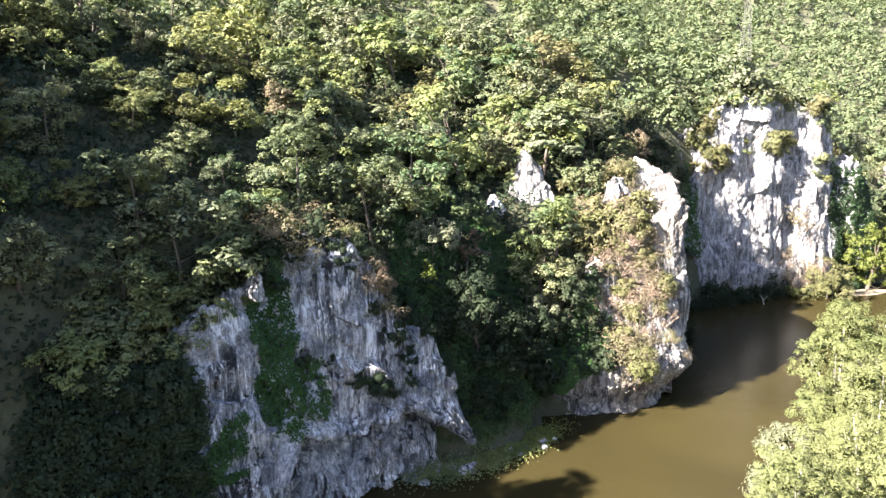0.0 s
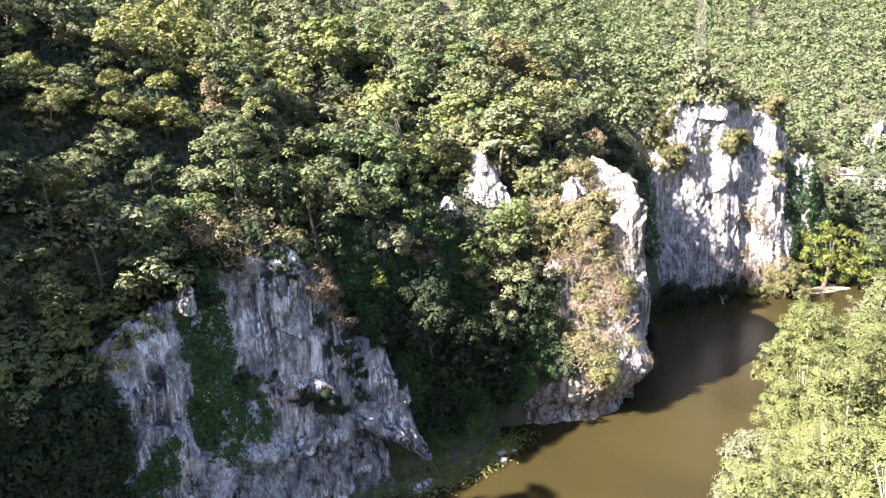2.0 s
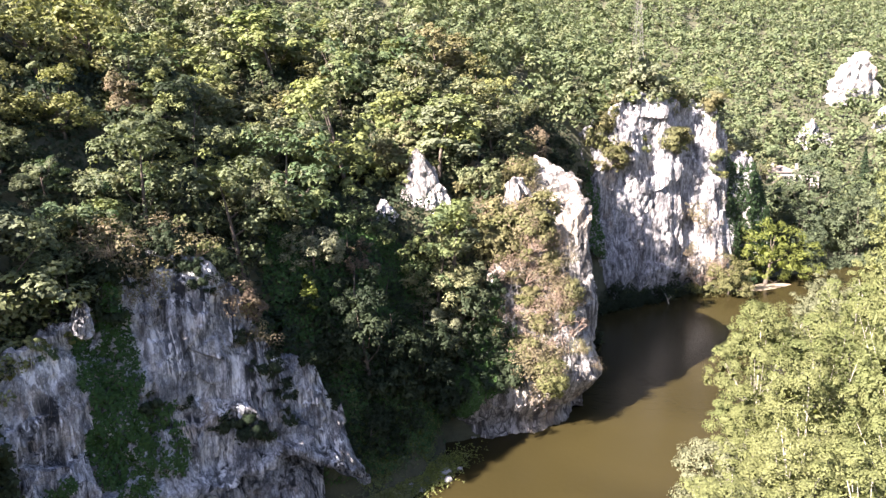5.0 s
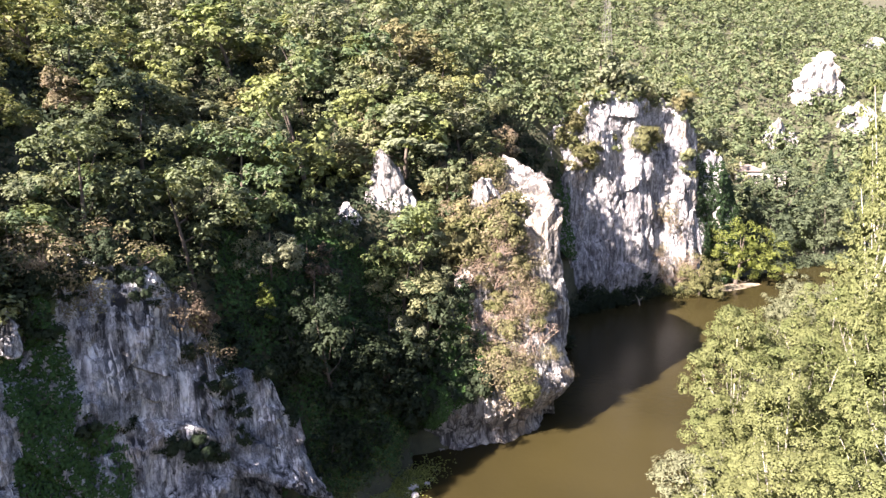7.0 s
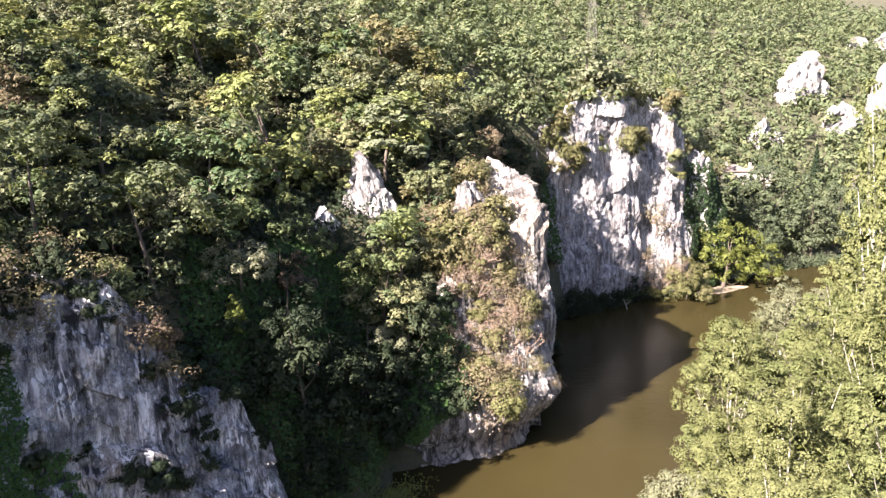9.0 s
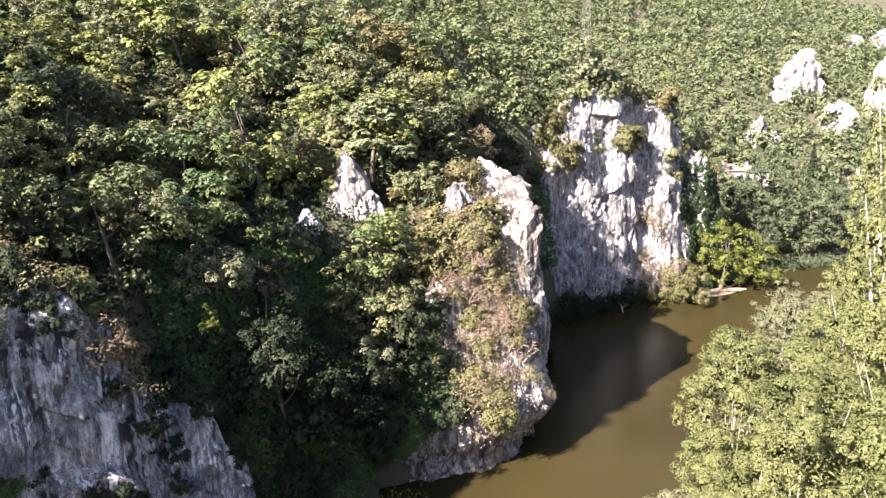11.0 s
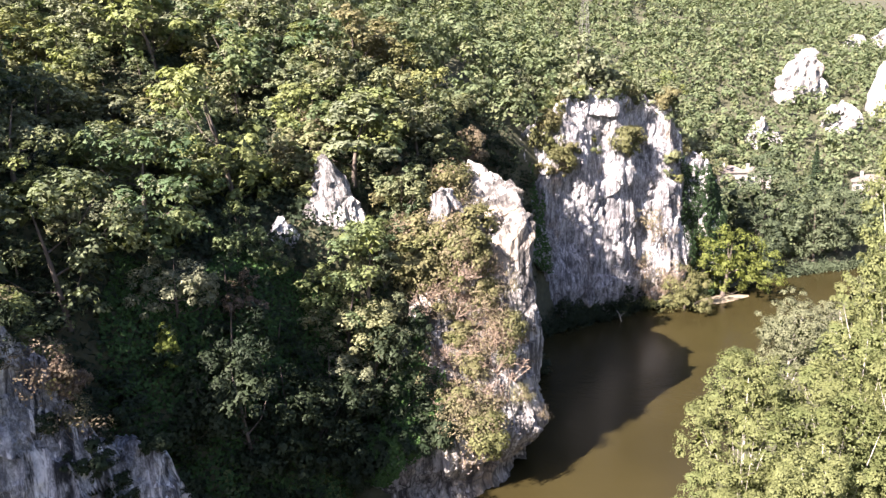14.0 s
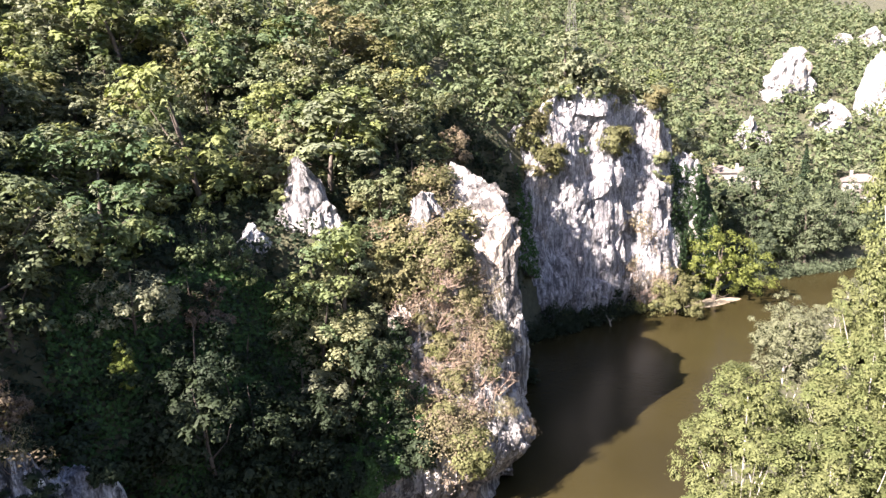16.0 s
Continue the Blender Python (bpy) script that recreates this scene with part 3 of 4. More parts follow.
    outcrop("rock_pinnacle", (x, y, (30.5, 27.5, 28.5, 27.0)[k]), (w, d, h), 60 + k, ROCK_WHITE, "white sunlit limestone pinnacle standing among the trees")
# this one takes the grey limestone in place of the shade on it
outcrop("rock_pinnacle", (5.5, 110.0, 28.0), (2.0, 1.6, 5.0), 66, ROCK_GREY, "limestone pinnacle among the trees, its shade put into the grey colour")
outcrop("rock_outcrop", (-21.0, 69.0, 27.0), (0.9, 0.8, 4.0), 67, ROCK_GREY, "pale limestone stump on the crest of the grey cliff")
for k, (x, y, w, d, h, sink) in enumerate([(216, 302, 11, 7, 23, 0), (206, 299, 6, 5, 10, 0), (216, 279, 8, 6, 17, -2), (223, 281, 6, 5, 14, -3), (247, 289, 8, 7, 36, -2), (257, 291, 9, 6, 31, 0),
                                                (174, 268, 4.5, 4, 14, -1), (179, 266, 4, 3, 9, -2), (300, 374, 7, 5, 9, 0), (317, 372, 8, 6, 16, 0)]):
    outcrop("rock_outcrop", (x, y, float(height(x, y)) + sink), (w, d, h), 80 + k, ROCK_WHITE, "bright white limestone outcrop rising from the far wooded slope", 4, (1.5, 0), 1.0)


# ---- trees ----
def crown_clusters(rng, count, height_, radius, low=0.28, shape="round", lumps=(0.25, 0.42), shell=0.45, lobes=0, lobe=(0.32, 0.48)):
    """Centres and sizes of the leaf clumps of a crown; with lobes, the clumps sit on that many rounded masses of foliage."""
    c, sz = [], []
    if lobes:
        mid, big = crown_clusters(rng, lobes, height_, radius, low, shape, lobe, 0.4)
        mid[:, :2] *= 0.9
        mid[:, 2] *= 0.95
        while len(c) < count:
            i = rng.integers(lobes)
            d = rng.normal(size=3)
            d /= np.linalg.norm(d)
            p = mid[i] + d * big[i] * np.array([1, 1, 0.9])
            others = np.linalg.norm(mid - p, axis=1) < big * 0.8
            if d[2] < -0.5 or others.any():
                if rng.uniform() < 0.97:
                    continue
            c.append(p)
            sz.append(radius * rng.uniform(*lumps))
        return np.concatenate([np.array(c), mid]), np.concatenate([np.array(sz), big * 0.72])
    for i in range(count):
        while True:
            p = rng.uniform(-1, 1, 3)
            q = np.linalg.norm(p)
            if shell < q < 1 and (p[2] > -0.65):
                break
        if shape == "column":
            taper = 1 - 0.35 * max(p[2], 0) ** 2.5
            x = p * np.array([radius * taper, radius * taper, 1])
        else:
            x = p * np.array([radius, radius, 1])
        x = x * (1 + 0.22 * vnoise(p[None] * 1.6 + radius * 7 + count, 9)[0])
        zz = low + (1 - low) * (p[2] + 0.65) / 1.65
        c.append((x[0] * 0.86, x[1] * 0.86, zz * height_ * 0.95))
        sz.append(radius * rng.uniform(*lumps))
    return np.array(c), np.array(sz)


def crown_arrays(rng, centres, sizes, per, leaf, flat=0.95, up=0.45, dome=0.5, jitter=0.24, inner=0.6, core=0):
    """Leaf sprays on the clumps, with the rounded shading of the clump and of the whole crown."""
    k = len(centres) * per
    ci = np.repeat(np.arange(len(centres)), per)
    d = rng.normal(size=(k, 3))
    d /= np.linalg.norm(d, axis=1, keepdims=True)
    d[:, 2] = np.where(d[:, 2] < -0.35, -d[:, 2], d[:, 2])
    r = rng.uniform(inner, 1.08, k) ** 0.45
    lump = 1 + 0.28 * vnoise(d * 2.2 + ci[:, None] * 3.7, 3)
    pos = centres[ci] + d * (sizes[ci] * r * lump)[:, None] * np.array([1, 1, flat])
    mid = centres.mean(0) * np.array([1, 1, 0.8])
    whole = (pos - mid) / np.maximum(np.abs(centres - mid).max(0), 0.3)
    soft = d * (1.5 - dome) + whole * dome + np.array([0, 0, 0.2]) + rng.normal(size=(k, 3)) * 0.15
    soft /= np.linalg.norm(soft, axis=1, keepdims=True)
    nrm = d * 0.5 + soft + np.array([0, 0, up]) + rng.normal(size=(k, 3)) * jitter
    v, f = leaf_cards(pos, nrm, leaf, rng)
    n = np.repeat(soft, 3, 0)
    if core:
        # the broad leaves deep inside each clump
        k2 = len(centres) * core
        c2 = np.repeat(np.arange(len(centres)), core)
        d2 = rng.normal(size=(k2, 3))
        d2 /= np.linalg.norm(d2, axis=1, keepdims=True)
        p2 = centres[c2] + d2 * (sizes[c2] * rng.uniform(0.1, 0.6, k2))[:, None] * np.array([1, 1, flat])
        v2, f2 = leaf_cards(p2, rng.normal(size=(k2, 3)), sizes[c2] * 0.5, rng)
        v, f, n = np.concatenate([v, v2]), np.concatenate([f, f2 + len(v)]), np.concatenate([n, np.repeat(d2, 3, 0)])
    return v, f, n


def trunk_arrays(rng, height_, radius, centres, thick, limbs=6, lean=0.08):
    bend = rng.normal(size=2) * lean * height_
    pts = [(bend[0] * t * t, bend[1] * t * t, t * height_ * 0.8 - 0.4) for t in (0, 0.2, 0.45, 0.7, 1)]
    items = [(pts, [thick * f for f in (1.25, 0.95, 0.75, 0.5, 0.15)])]
    for c in centres[rng.permutation(len(centres))[:limbs]]:
        z0 = min(c[2] * rng.uniform(0.45, 0.7), height_ * 0.7)
        t = z0 / (height_ * 0.8)
        a = np.array([bend[0] * t * t, bend[1] * t * t, z0])
        m = a * 0.5 + c * 0.5 + np.array([0, 0, -0.06 * height_])
        items.append(([a, m, c], [thick * 0.42, thick * 0.26, thick * 0.07]))
    return tubes(items, 5)


MADE = []


def make_tree(name, label, category, group, seed, height_, radius, clumps, per, leaf, leafmat, bark=None, thick=0.16, low=0.28, shape="round", limbs=6, up=0.45, lumps=(0.25, 0.42), dome=0.5, inner=0.6, core=14, shell=0.45, lobes=0):
    rng = np.random.default_rng(seed)
    c, s = crown_clusters(rng, clumps, height_, radius, low, shape, lumps, shell, lobes)
    top = thing(name, label, category, group)
    MADE.append(top)
    v, f = trunk_arrays(rng, height_, radius, c, thick, limbs)
    child("trunk", mesh_np("trunk", v, f, bark or BARK, True), top)
    v, f, n = crown_arrays(rng, c, s, per, leaf, up=up, dome=dome, inner=inner, core=core)
    child("crown", mesh_np("crown", v, f, leafmat, normals=n), top)
    return top


def set_at(ob, x, y, z, scale=1.0, turn=0.0, tilt=(0, 0), tall=1.0):
    return Matrix.LocRotScale((x, y, z), Euler((radians(tilt[0]), radians(tilt[1]), radians(turn))), (scale, scale, scale * tall))


def place(ob, m, used):
    """Uses the first made thing itself, then copies of it."""
    if ob.name not in used:
        used.add(ob.name)
        ob.matrix_basis = m
        return ob
    return copy_thing(ob, m)


USED = set()
rng = np.random.default_rng(11)
SLOPE = "trees on the wooded slope"
KINDS = [("oak_tree", "leafy green broadleaf tree on the wooded slope", LEAF_OAK, 8.5, 3.4, 6), ("hornbeam_tree", "dark broadleaf tree on the slope, its leaf colour darkened further for shade", LEAF_DARK_SHADE, 9.0, 3.4, 3),
         ("lime_tree", "silvery green broadleaf tree on the sunny slope", LEAF_PALE, 8.5, 3.6, 2), ("ash_tree", "yellowish green light-leaved tree on the slope", LEAF_YELLOW, 7.5, 3.0, 2)]

def woods(seed, clumps, per, leaf, most, limbs):
    return [[make_tree(n, l, "tree", SLOPE, seed + 10 * k + i, h, r + 0.25 * (i % 3 - 1), clumps, int(per * (0.75 if m is LEAF_DARK_SHADE else 1)), leaf * (1.12 if m is LEAF_DARK_SHADE else 1), m,
                       low=0.06, limbs=limbs, lumps=(0.11, 0.20), lobes=11, core=8) for i in range(min(c, most))] for k, (n, l, m, h, r, c) in enumerate(KINDS)]


FINE = woods(400, 84, 45, 0.23, 4, 6)
FULL = woods(100, 74, 36, 0.28, 6, 6)
HALF = woods(160, 56, 25, 0.37, 6, 3)

# jittered places on the wooded slopes
cell = 5.2
spots = np.array([(i * cell + rng.uniform(-2.1, 2.1), j * cell + rng.uniform(-2.1, 2.1)) for i in range(-16, 40) for j in range(3, 40)])
s, hw = nearest(spots[:, 0], spots[:, 1], BANK)
zz = height(spots[:, 0], spots[:, 1])
away = np.hypot(spots[:, 0] - 8, spots[:, 1] - 22)
view = np.degrees(np.arctan2(spots[:, 0] - 1, spots[:, 1] + 6))
FAR_FROM = 138
# trees added out of view to cast shade, with a gap for sunlight
shade_knoll = (spots[:, 0] < -46) & (spots[:, 0] > -84) & (spots[:, 1] > 30) & (spots[:, 1] < 80)
beam = 0.86 * spots[:, 1] - 0.51 * spots[:, 0]
shade_knoll &= (beam < 61.5) | (beam > 72)
ok = (s > 1.8) & (away < FAR_FROM) & ((view > -41) | shade_knoll) & (view < 50) & ~((spots[:, 0] < -40) & (beam > 61.5) & (beam < 72))
tally = [0, 0, 0]
for i in np.nonzero(ok)[0]:
    x, y = spots[i]
    if any(math.hypot(x - a, y - b) < c for a, b, c in ((11.5, 110.5, 6.0), (10.5, 105.0, 4.5), (25, 110, 4.5), (33.5, 112, 6.5), (33, 104, 5.0), (27.5, 102, 5.5), (21.5, 99, 4.0), (28, 108, 4.0), (5.0, 110.0, 5.0), (25.5, 106.5, 3.0), (32, 131, 3.5))):
        continue
    if s[i] > hw[i, 1] + 2 and rng.uniform() < 0.12:
        continue
    q = rng.uniform()
    upper = s[i] > hw[i, 1] + 8
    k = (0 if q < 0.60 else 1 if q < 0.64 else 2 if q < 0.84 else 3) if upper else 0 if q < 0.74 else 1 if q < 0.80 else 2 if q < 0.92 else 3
    # darkest leaves picked in gully and cleft, in place of the shade there
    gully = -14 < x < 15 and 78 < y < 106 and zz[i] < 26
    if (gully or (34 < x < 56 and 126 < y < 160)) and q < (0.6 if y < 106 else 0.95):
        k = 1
    kind = (FINE if away[i] < 80 else FULL if away[i] < 94 else HALF)[k]
    tally[0 if away[i] < 80 else 1 if away[i] < 94 else 2] += 1
    ob = kind[rng.integers(len(kind))]
    sc = (rng.uniform(0.85, 1.25) + (0.4 if rng.uniform() < 0.3 else 0)) * (0.62 if 30 < x < 54 and 130 < y < 158 else 0.72 if 2 < x < 22 and 94 < y < 114 else 0.78 if gully else 0.9 if x < -8 and y < 98 else 1)
    place(ob, set_at(ob, x, y, zz[i] - 0.3, sc, rng.uniform(0, 360), rng.uniform(-8, 8, 2), rng.uniform(0.78, 1.0) if upper else rng.uniform(0.85, 1.1)), USED)


# a few trees turning brown or fresh yellow-green among the rest
withered = make_tree("withered_tree", "tree with rusty brown withering leaves on the slope", "tree", SLOPE, 611, 7.5, 3.0, 84, 50, 0.225, LEAF_DRY, low=0.1, lumps=(0.11, 0.2), lobes=11, core=8)
fresh = make_tree("acacia_tree", "fresh yellow-green feathery tree on the slope", "tree", SLOPE, 612, 7.5, 2.8, 84, 50, 0.225, LEAF_BRIGHT, low=0.1, lumps=(0.11, 0.2), lobes=11, core=8)
for k, (x, y, sc) in enumerate([(32, 131, 1.15), (-4, 90, 0.55), (21, 121, 0.8), (-16, 82, 0.6), (10, 126, 0.9), (-14, 105, 0.7), (2, 97, 0.7), (28, 136, 0.9), (-24, 96, 0.9), (17, 109, 0.55)]):
    ob = withered if k % 2 == 0 else fresh
    place(ob, set_at(ob, x, y, float(height(x, y)) - 0.3, sc, 83 * k), USED)

# shrubs and creepers that cover the soil between the trees, coloured dark for the shade there
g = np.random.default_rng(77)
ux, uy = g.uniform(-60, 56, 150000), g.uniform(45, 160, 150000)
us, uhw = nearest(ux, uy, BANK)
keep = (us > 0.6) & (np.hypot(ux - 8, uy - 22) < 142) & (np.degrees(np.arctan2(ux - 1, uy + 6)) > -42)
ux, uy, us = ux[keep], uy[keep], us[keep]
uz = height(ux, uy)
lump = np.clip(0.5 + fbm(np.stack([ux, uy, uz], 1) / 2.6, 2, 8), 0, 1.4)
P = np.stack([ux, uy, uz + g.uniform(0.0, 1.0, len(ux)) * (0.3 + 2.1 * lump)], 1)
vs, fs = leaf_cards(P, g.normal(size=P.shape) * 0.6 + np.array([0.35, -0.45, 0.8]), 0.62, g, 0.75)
tagged(new("undergrowth", mesh_np("undergrowth", vs, fs, LEAF_DARK_SHADE)), "shrubs and creepers covering the steep soil, shade put into their colour", "undergrowth", "", "stuff")


# creepers on the steep gully beside the near cliff
gx_, gy_ = g.uniform(-9, 17, 34000), g.uniform(79, 106, 34000)
gs_, _ = nearest(gx_, gy_, BANK)
inside = (gs_ > 0.3) & (gs_ < 14)
gx_, gy_ = gx_[inside], gy_[inside]
P = np.stack([gx_, gy_, height(gx_, gy_)], 1)
lump = 0.55 + 0.45 * vnoise(P / 1.6, 12)
P = P + np.array([0.5, -0.6, 0.6]) * (g.uniform(0, 1, len(P)) * (0.2 + 1.3 * lump))[:, None]
vs, fs = leaf_cards(P, np.array([0.5, -0.6, 0.75]) + g.normal(size=P.shape) * 0.45, 0.40, g)
tagged(new("creepers", mesh_np("creepers", vs, fs, LEAF_IVY)), "green creepers hanging over the steep gully beside the cliff", "creepers", "", "stuff")


def low_crown(seed, clumps, per, leaf, h=8.5, r=3.4):
    g = np.random.default_rng(seed)
    c, s_ = crown_clusters(g, clumps, h, r, 0.1)
    v, _f, n = crown_arrays(g, c, s_, per, leaf, dome=1.1, jitter=0.08, up=0.2, inner=0.85)
    return v, n


LOW = [low_crown(300 + i, 20, 17, 0.68, 8.0, 3.3) for i in range(6)]
LOWEST = [low_crown(320 + i, 11, 8, 1.15, 8.0, 3.4) for i in range(6)]
extra = np.array([(i * 5.2 + rng.uniform(-2.1, 2.1), j * 5.2 - 100 + rng.uniform(-2.1, 2.1)) for i in range(-32, 150) for j in range(22, 160)])
es, _ = nearest(extra[:, 0], extra[:, 1], BANK)
er, _ = nearest(extra[:, 0], extra[:, 1], RIGHT)
ez = height(extra[:, 0], extra[:, 1])
ea = np.hypot(extra[:, 0] - 8, extra[:, 1] - 22)
ev = np.degrees(np.arctan2(extra[:, 0] - 1, extra[:, 1] + 6))
VILLAGE = ((np.abs(extra[:, 0] - 150) < 13) & (np.abs(extra[:, 1] - 240) < 10)) | ((np.abs(extra[:, 0] - 191) < 12) & (np.abs(extra[:, 1] - 226) < 13))
chosen = np.nonzero((es > 3) & (ea >= FAR_FROM) & (ea < 560) & (ev > -41) & (ev < 52) & ~VILLAGE)[0]
parts, turned = [], []
for i in chosen:
    high = ez[i] > 52 + 0.16 * ea[i]
    if rng.uniform() < (0.75 if high else 0.22 if ea[i] > 300 else 0):
        continue
    v, nv = (LOW if ea[i] < 280 and not high else LOWEST)[rng.integers(6)]
    a, sc = rng.uniform(0, 6.28), rng.uniform(0.75, 1.35)
    R = np.array([[math.cos(a), -math.sin(a), 0], [math.sin(a), math.cos(a), 0], [0, 0, 1]]) * sc
    turned.append(nv @ R.T)
    parts.append(v @ R.T + np.array([extra[i, 0], extra[i, 1], ez[i] - 0.4]))
V = np.concatenate(parts)
far_wood = new("far_woods", mesh_np("far_woods", V, np.arange(len(V)).reshape(-1, 3), LEAF_FAR, normals=np.concatenate(turned)))
tagged(far_wood, "distant green deciduous woods covering the hillsides", "woods", "", "stuff")

# ---- right bank: poplars and willows ----


def poplars(seed, count, clumps, per, leaf):
    return [make_tree("poplar_tree", "tall bright green poplar on the river bank", "tree", "poplars on the bank", seed + i, 26.0, 5.2, clumps, per, leaf, LEAF_POPLAR, BARK_PALE, thick=0.2, low=0.04, shape="column",
                      limbs=16, up=0.3, lumps=(0.085, 0.15), dome=0.5, inner=0.6, core=6, lobes=38) for i in range(count)]


FINE_POPS = poplars(210, 3, 270, 112, 0.165)
POPS = poplars(200, 3, 200, 70, 0.24)
WILLOWS = [make_tree("willow_tree", "silvery pale willow on the river bank", "tree", "willows on the bank", 220 + i, 9.0, 4.2, 120, 70, 0.19, LEAF_WILLOW, BARK_PALE, thick=0.16, low=0.05, limbs=8, inner=0.7, lumps=(0.1, 0.19), lobes=13, core=7) for i in range(2)]
for k, (x, y, h, sc) in enumerate([(46.8, 79.5, 25.5, 1.08), (41.5, 71, 17.5, 1.0), (53.5, 75, 29, 1.0), (46.5, 69, 26, 0.95), (68, 86, 40, 1.05), (41, 63, 22.5, 0.9), (36.5, 56.5, 20, 0.9), (28.7, 43, 25, 0.95), (75, 98, 24, 1.0),
                                   (59, 73, 39, 1.1), (75.5, 94, 37, 1.1), (53, 66, 30, 1.0), (36, 47, 24, 1.0), (85.5, 106, 30, 1.0), (46, 57, 26, 1.0), (29, 53.5, 20, 0.9), (33.8, 63, 16, 0.8), (43.6, 75.4, 25.0, 0.9), (50.5, 74.5, 25.5, 0.9)]):
    ob = FINE_POPS[k % 3] if y < 82 and x < 56 else POPS[k % 3]
    place(ob, set_at(ob, x, y, float(height(x, y)) - 0.2, sc, k * 77, (0, 0), h / 26 / sc), USED)
for k, (x, y, sc) in enumerate([(38.5, 71.5, 1.1), (34.5, 63.8, 1.15), (29.5, 54.5, 1.1), (34, 58, 1.0), (113, 143, 0.85), (129, 153, 0.8), (99, 131, 0.85), (147, 164, 0.9), (82.5, 121.5, 1.25), (88, 127, 1.2)]):
    ob = WILLOWS[k % 2]
    place(ob, set_at(ob, x, y, float(height(x, y)) - 0.2, sc, k * 61), USED)

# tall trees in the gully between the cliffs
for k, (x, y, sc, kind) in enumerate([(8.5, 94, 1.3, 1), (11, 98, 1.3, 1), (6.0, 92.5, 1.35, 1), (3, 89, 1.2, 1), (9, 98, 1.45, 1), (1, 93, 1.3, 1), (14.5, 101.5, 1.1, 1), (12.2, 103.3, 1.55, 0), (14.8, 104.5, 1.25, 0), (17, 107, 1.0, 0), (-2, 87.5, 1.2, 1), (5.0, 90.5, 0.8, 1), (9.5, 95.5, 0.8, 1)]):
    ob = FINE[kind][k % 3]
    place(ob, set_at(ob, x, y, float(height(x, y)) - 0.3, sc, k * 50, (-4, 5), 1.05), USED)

# ---- the far bend: sand bank, bright tree, dark tree ----
bright = make_tree("maple_tree", "bright yellow-green spreading tree leaning over the sand bank", "tree", "", 240, 14.0, 8.5, 150, 80, 0.27, LEAF_BRIGHT, BARK, thick=0.4, low=0.16, limbs=4, lumps=(0.08, 0.15), lobes=16, core=7)
place(bright, set_at(bright, 100.0, 168.2, 0.2, 1.2, 20, (2, 13)), USED)
big = make_tree("walnut_tree", "large dark green rounded tree beside the far bank", "tree", "", 241, 20.0, 9.5, 170, 52, 0.42, LEAF_WALNUT, BARK, thick=0.45, low=0.1, limbs=9, lumps=(0.08, 0.15), lobes=17, core=7)
place(big, set_at(big, 128, 194, float(height(128, 194)) - 0.3, 1.28), USED)
for k, (x, y, sc) in enumerate([(140, 190, 0.75), (118, 184, 0.6), (152, 196, 0.7), (165, 203, 0.7), (180, 206, 0.7)]):
    place(big, set_at(big, x, y, float(height(x, y)) - 0.3, sc, 70 * k + 30), USED)
grey_bush = make_tree("willow_bush", "dusty green rounded bush at the foot of the pale cliff", "bush", "", 243, 9.0, 5.0, 110, 70, 0.24, LEAF_YELLOW, BARK, thick=0.2, low=0.02, limbs=6, lumps=(0.1, 0.18), lobes=13, core=7)
place(grey_bush, set_at(grey_bush, 87.5, 162.6, 0.0, 1.25), USED)

for k, (x, y, sc) in enumerate([(29, 127, 0.75), (33.5, 126.5, 0.7), (27.5, 133, 0.8), (35, 133, 0.7), (31, 137, 0.8)]):
    ob = FULL[0][k % 6]
    place(ob, set_at(ob, x, y, float(height(x, y)) - 0.3, sc, 47 * k), USED)

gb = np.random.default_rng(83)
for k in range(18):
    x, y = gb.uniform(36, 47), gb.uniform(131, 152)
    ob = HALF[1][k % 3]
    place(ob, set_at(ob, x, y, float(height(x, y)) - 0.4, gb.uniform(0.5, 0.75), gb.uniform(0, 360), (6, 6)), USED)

# trees in the cleft between the spur and the pale cliff, shade put into their leaves
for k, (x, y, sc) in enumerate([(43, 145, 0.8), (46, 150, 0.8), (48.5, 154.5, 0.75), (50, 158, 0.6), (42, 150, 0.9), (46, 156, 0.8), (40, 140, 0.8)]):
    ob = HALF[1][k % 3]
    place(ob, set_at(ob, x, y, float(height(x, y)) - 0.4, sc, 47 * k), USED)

# trees round the hamlet
for k, (x, y, sc) in enumerate([(144, 238, 0.45), (149.5, 237.5, 0.38), (155.5, 239.5, 0.36), (147, 239, 0.3), (160, 241, 0.36), (166, 240, 0.8), (170, 236, 0.9), (180, 221, 0.8), (185, 218, 0.5), (192, 219, 0.4), (203, 236, 0.9), (178, 228, 0.9), (140, 241, 0.9), (204, 241, 1.0)]):
    ob = HALF[(0, 2, 0, 1)[k % 4]][k % 2]
    place(ob, set_at(ob, x, y, float(height(x, y)) - 0.3, sc * 1.3, 40 * k), USED)

# ---- growth on the cliffs ----
BUSHES = [make_tree("bush", "dense green bush clinging to the rock", "bush", "bushes on the rocks", 270 + i, 2.6, 1.6, 14, 60, 0.30, LEAF_OAK, thick=0.05, low=0.05, limbs=4) for i in range(3)]
DRYS = [make_tree("dry_bush", "brownish dry bush on the sunlit rock", "bush", "bushes on the rocks", 280 + i, 2.4, 1.7, 16, 44, 0.125, LEAF_DRY, TWIG, thick=0.05, low=0.05, limbs=15, core=0) for i in range(3)]
# bushes for shaded rock: the shade is in the leaf colour
SHADY = [make_tree("dark_bush", "bush on the rock with shade put into its leaf colour", "bush", "bushes on the rocks", 275 + i, 2.6, 1.6, 16, 60, 0.26, LEAF_DARK_SHADE, thick=0.05, low=0.05, limbs=4) for i in range(2)]
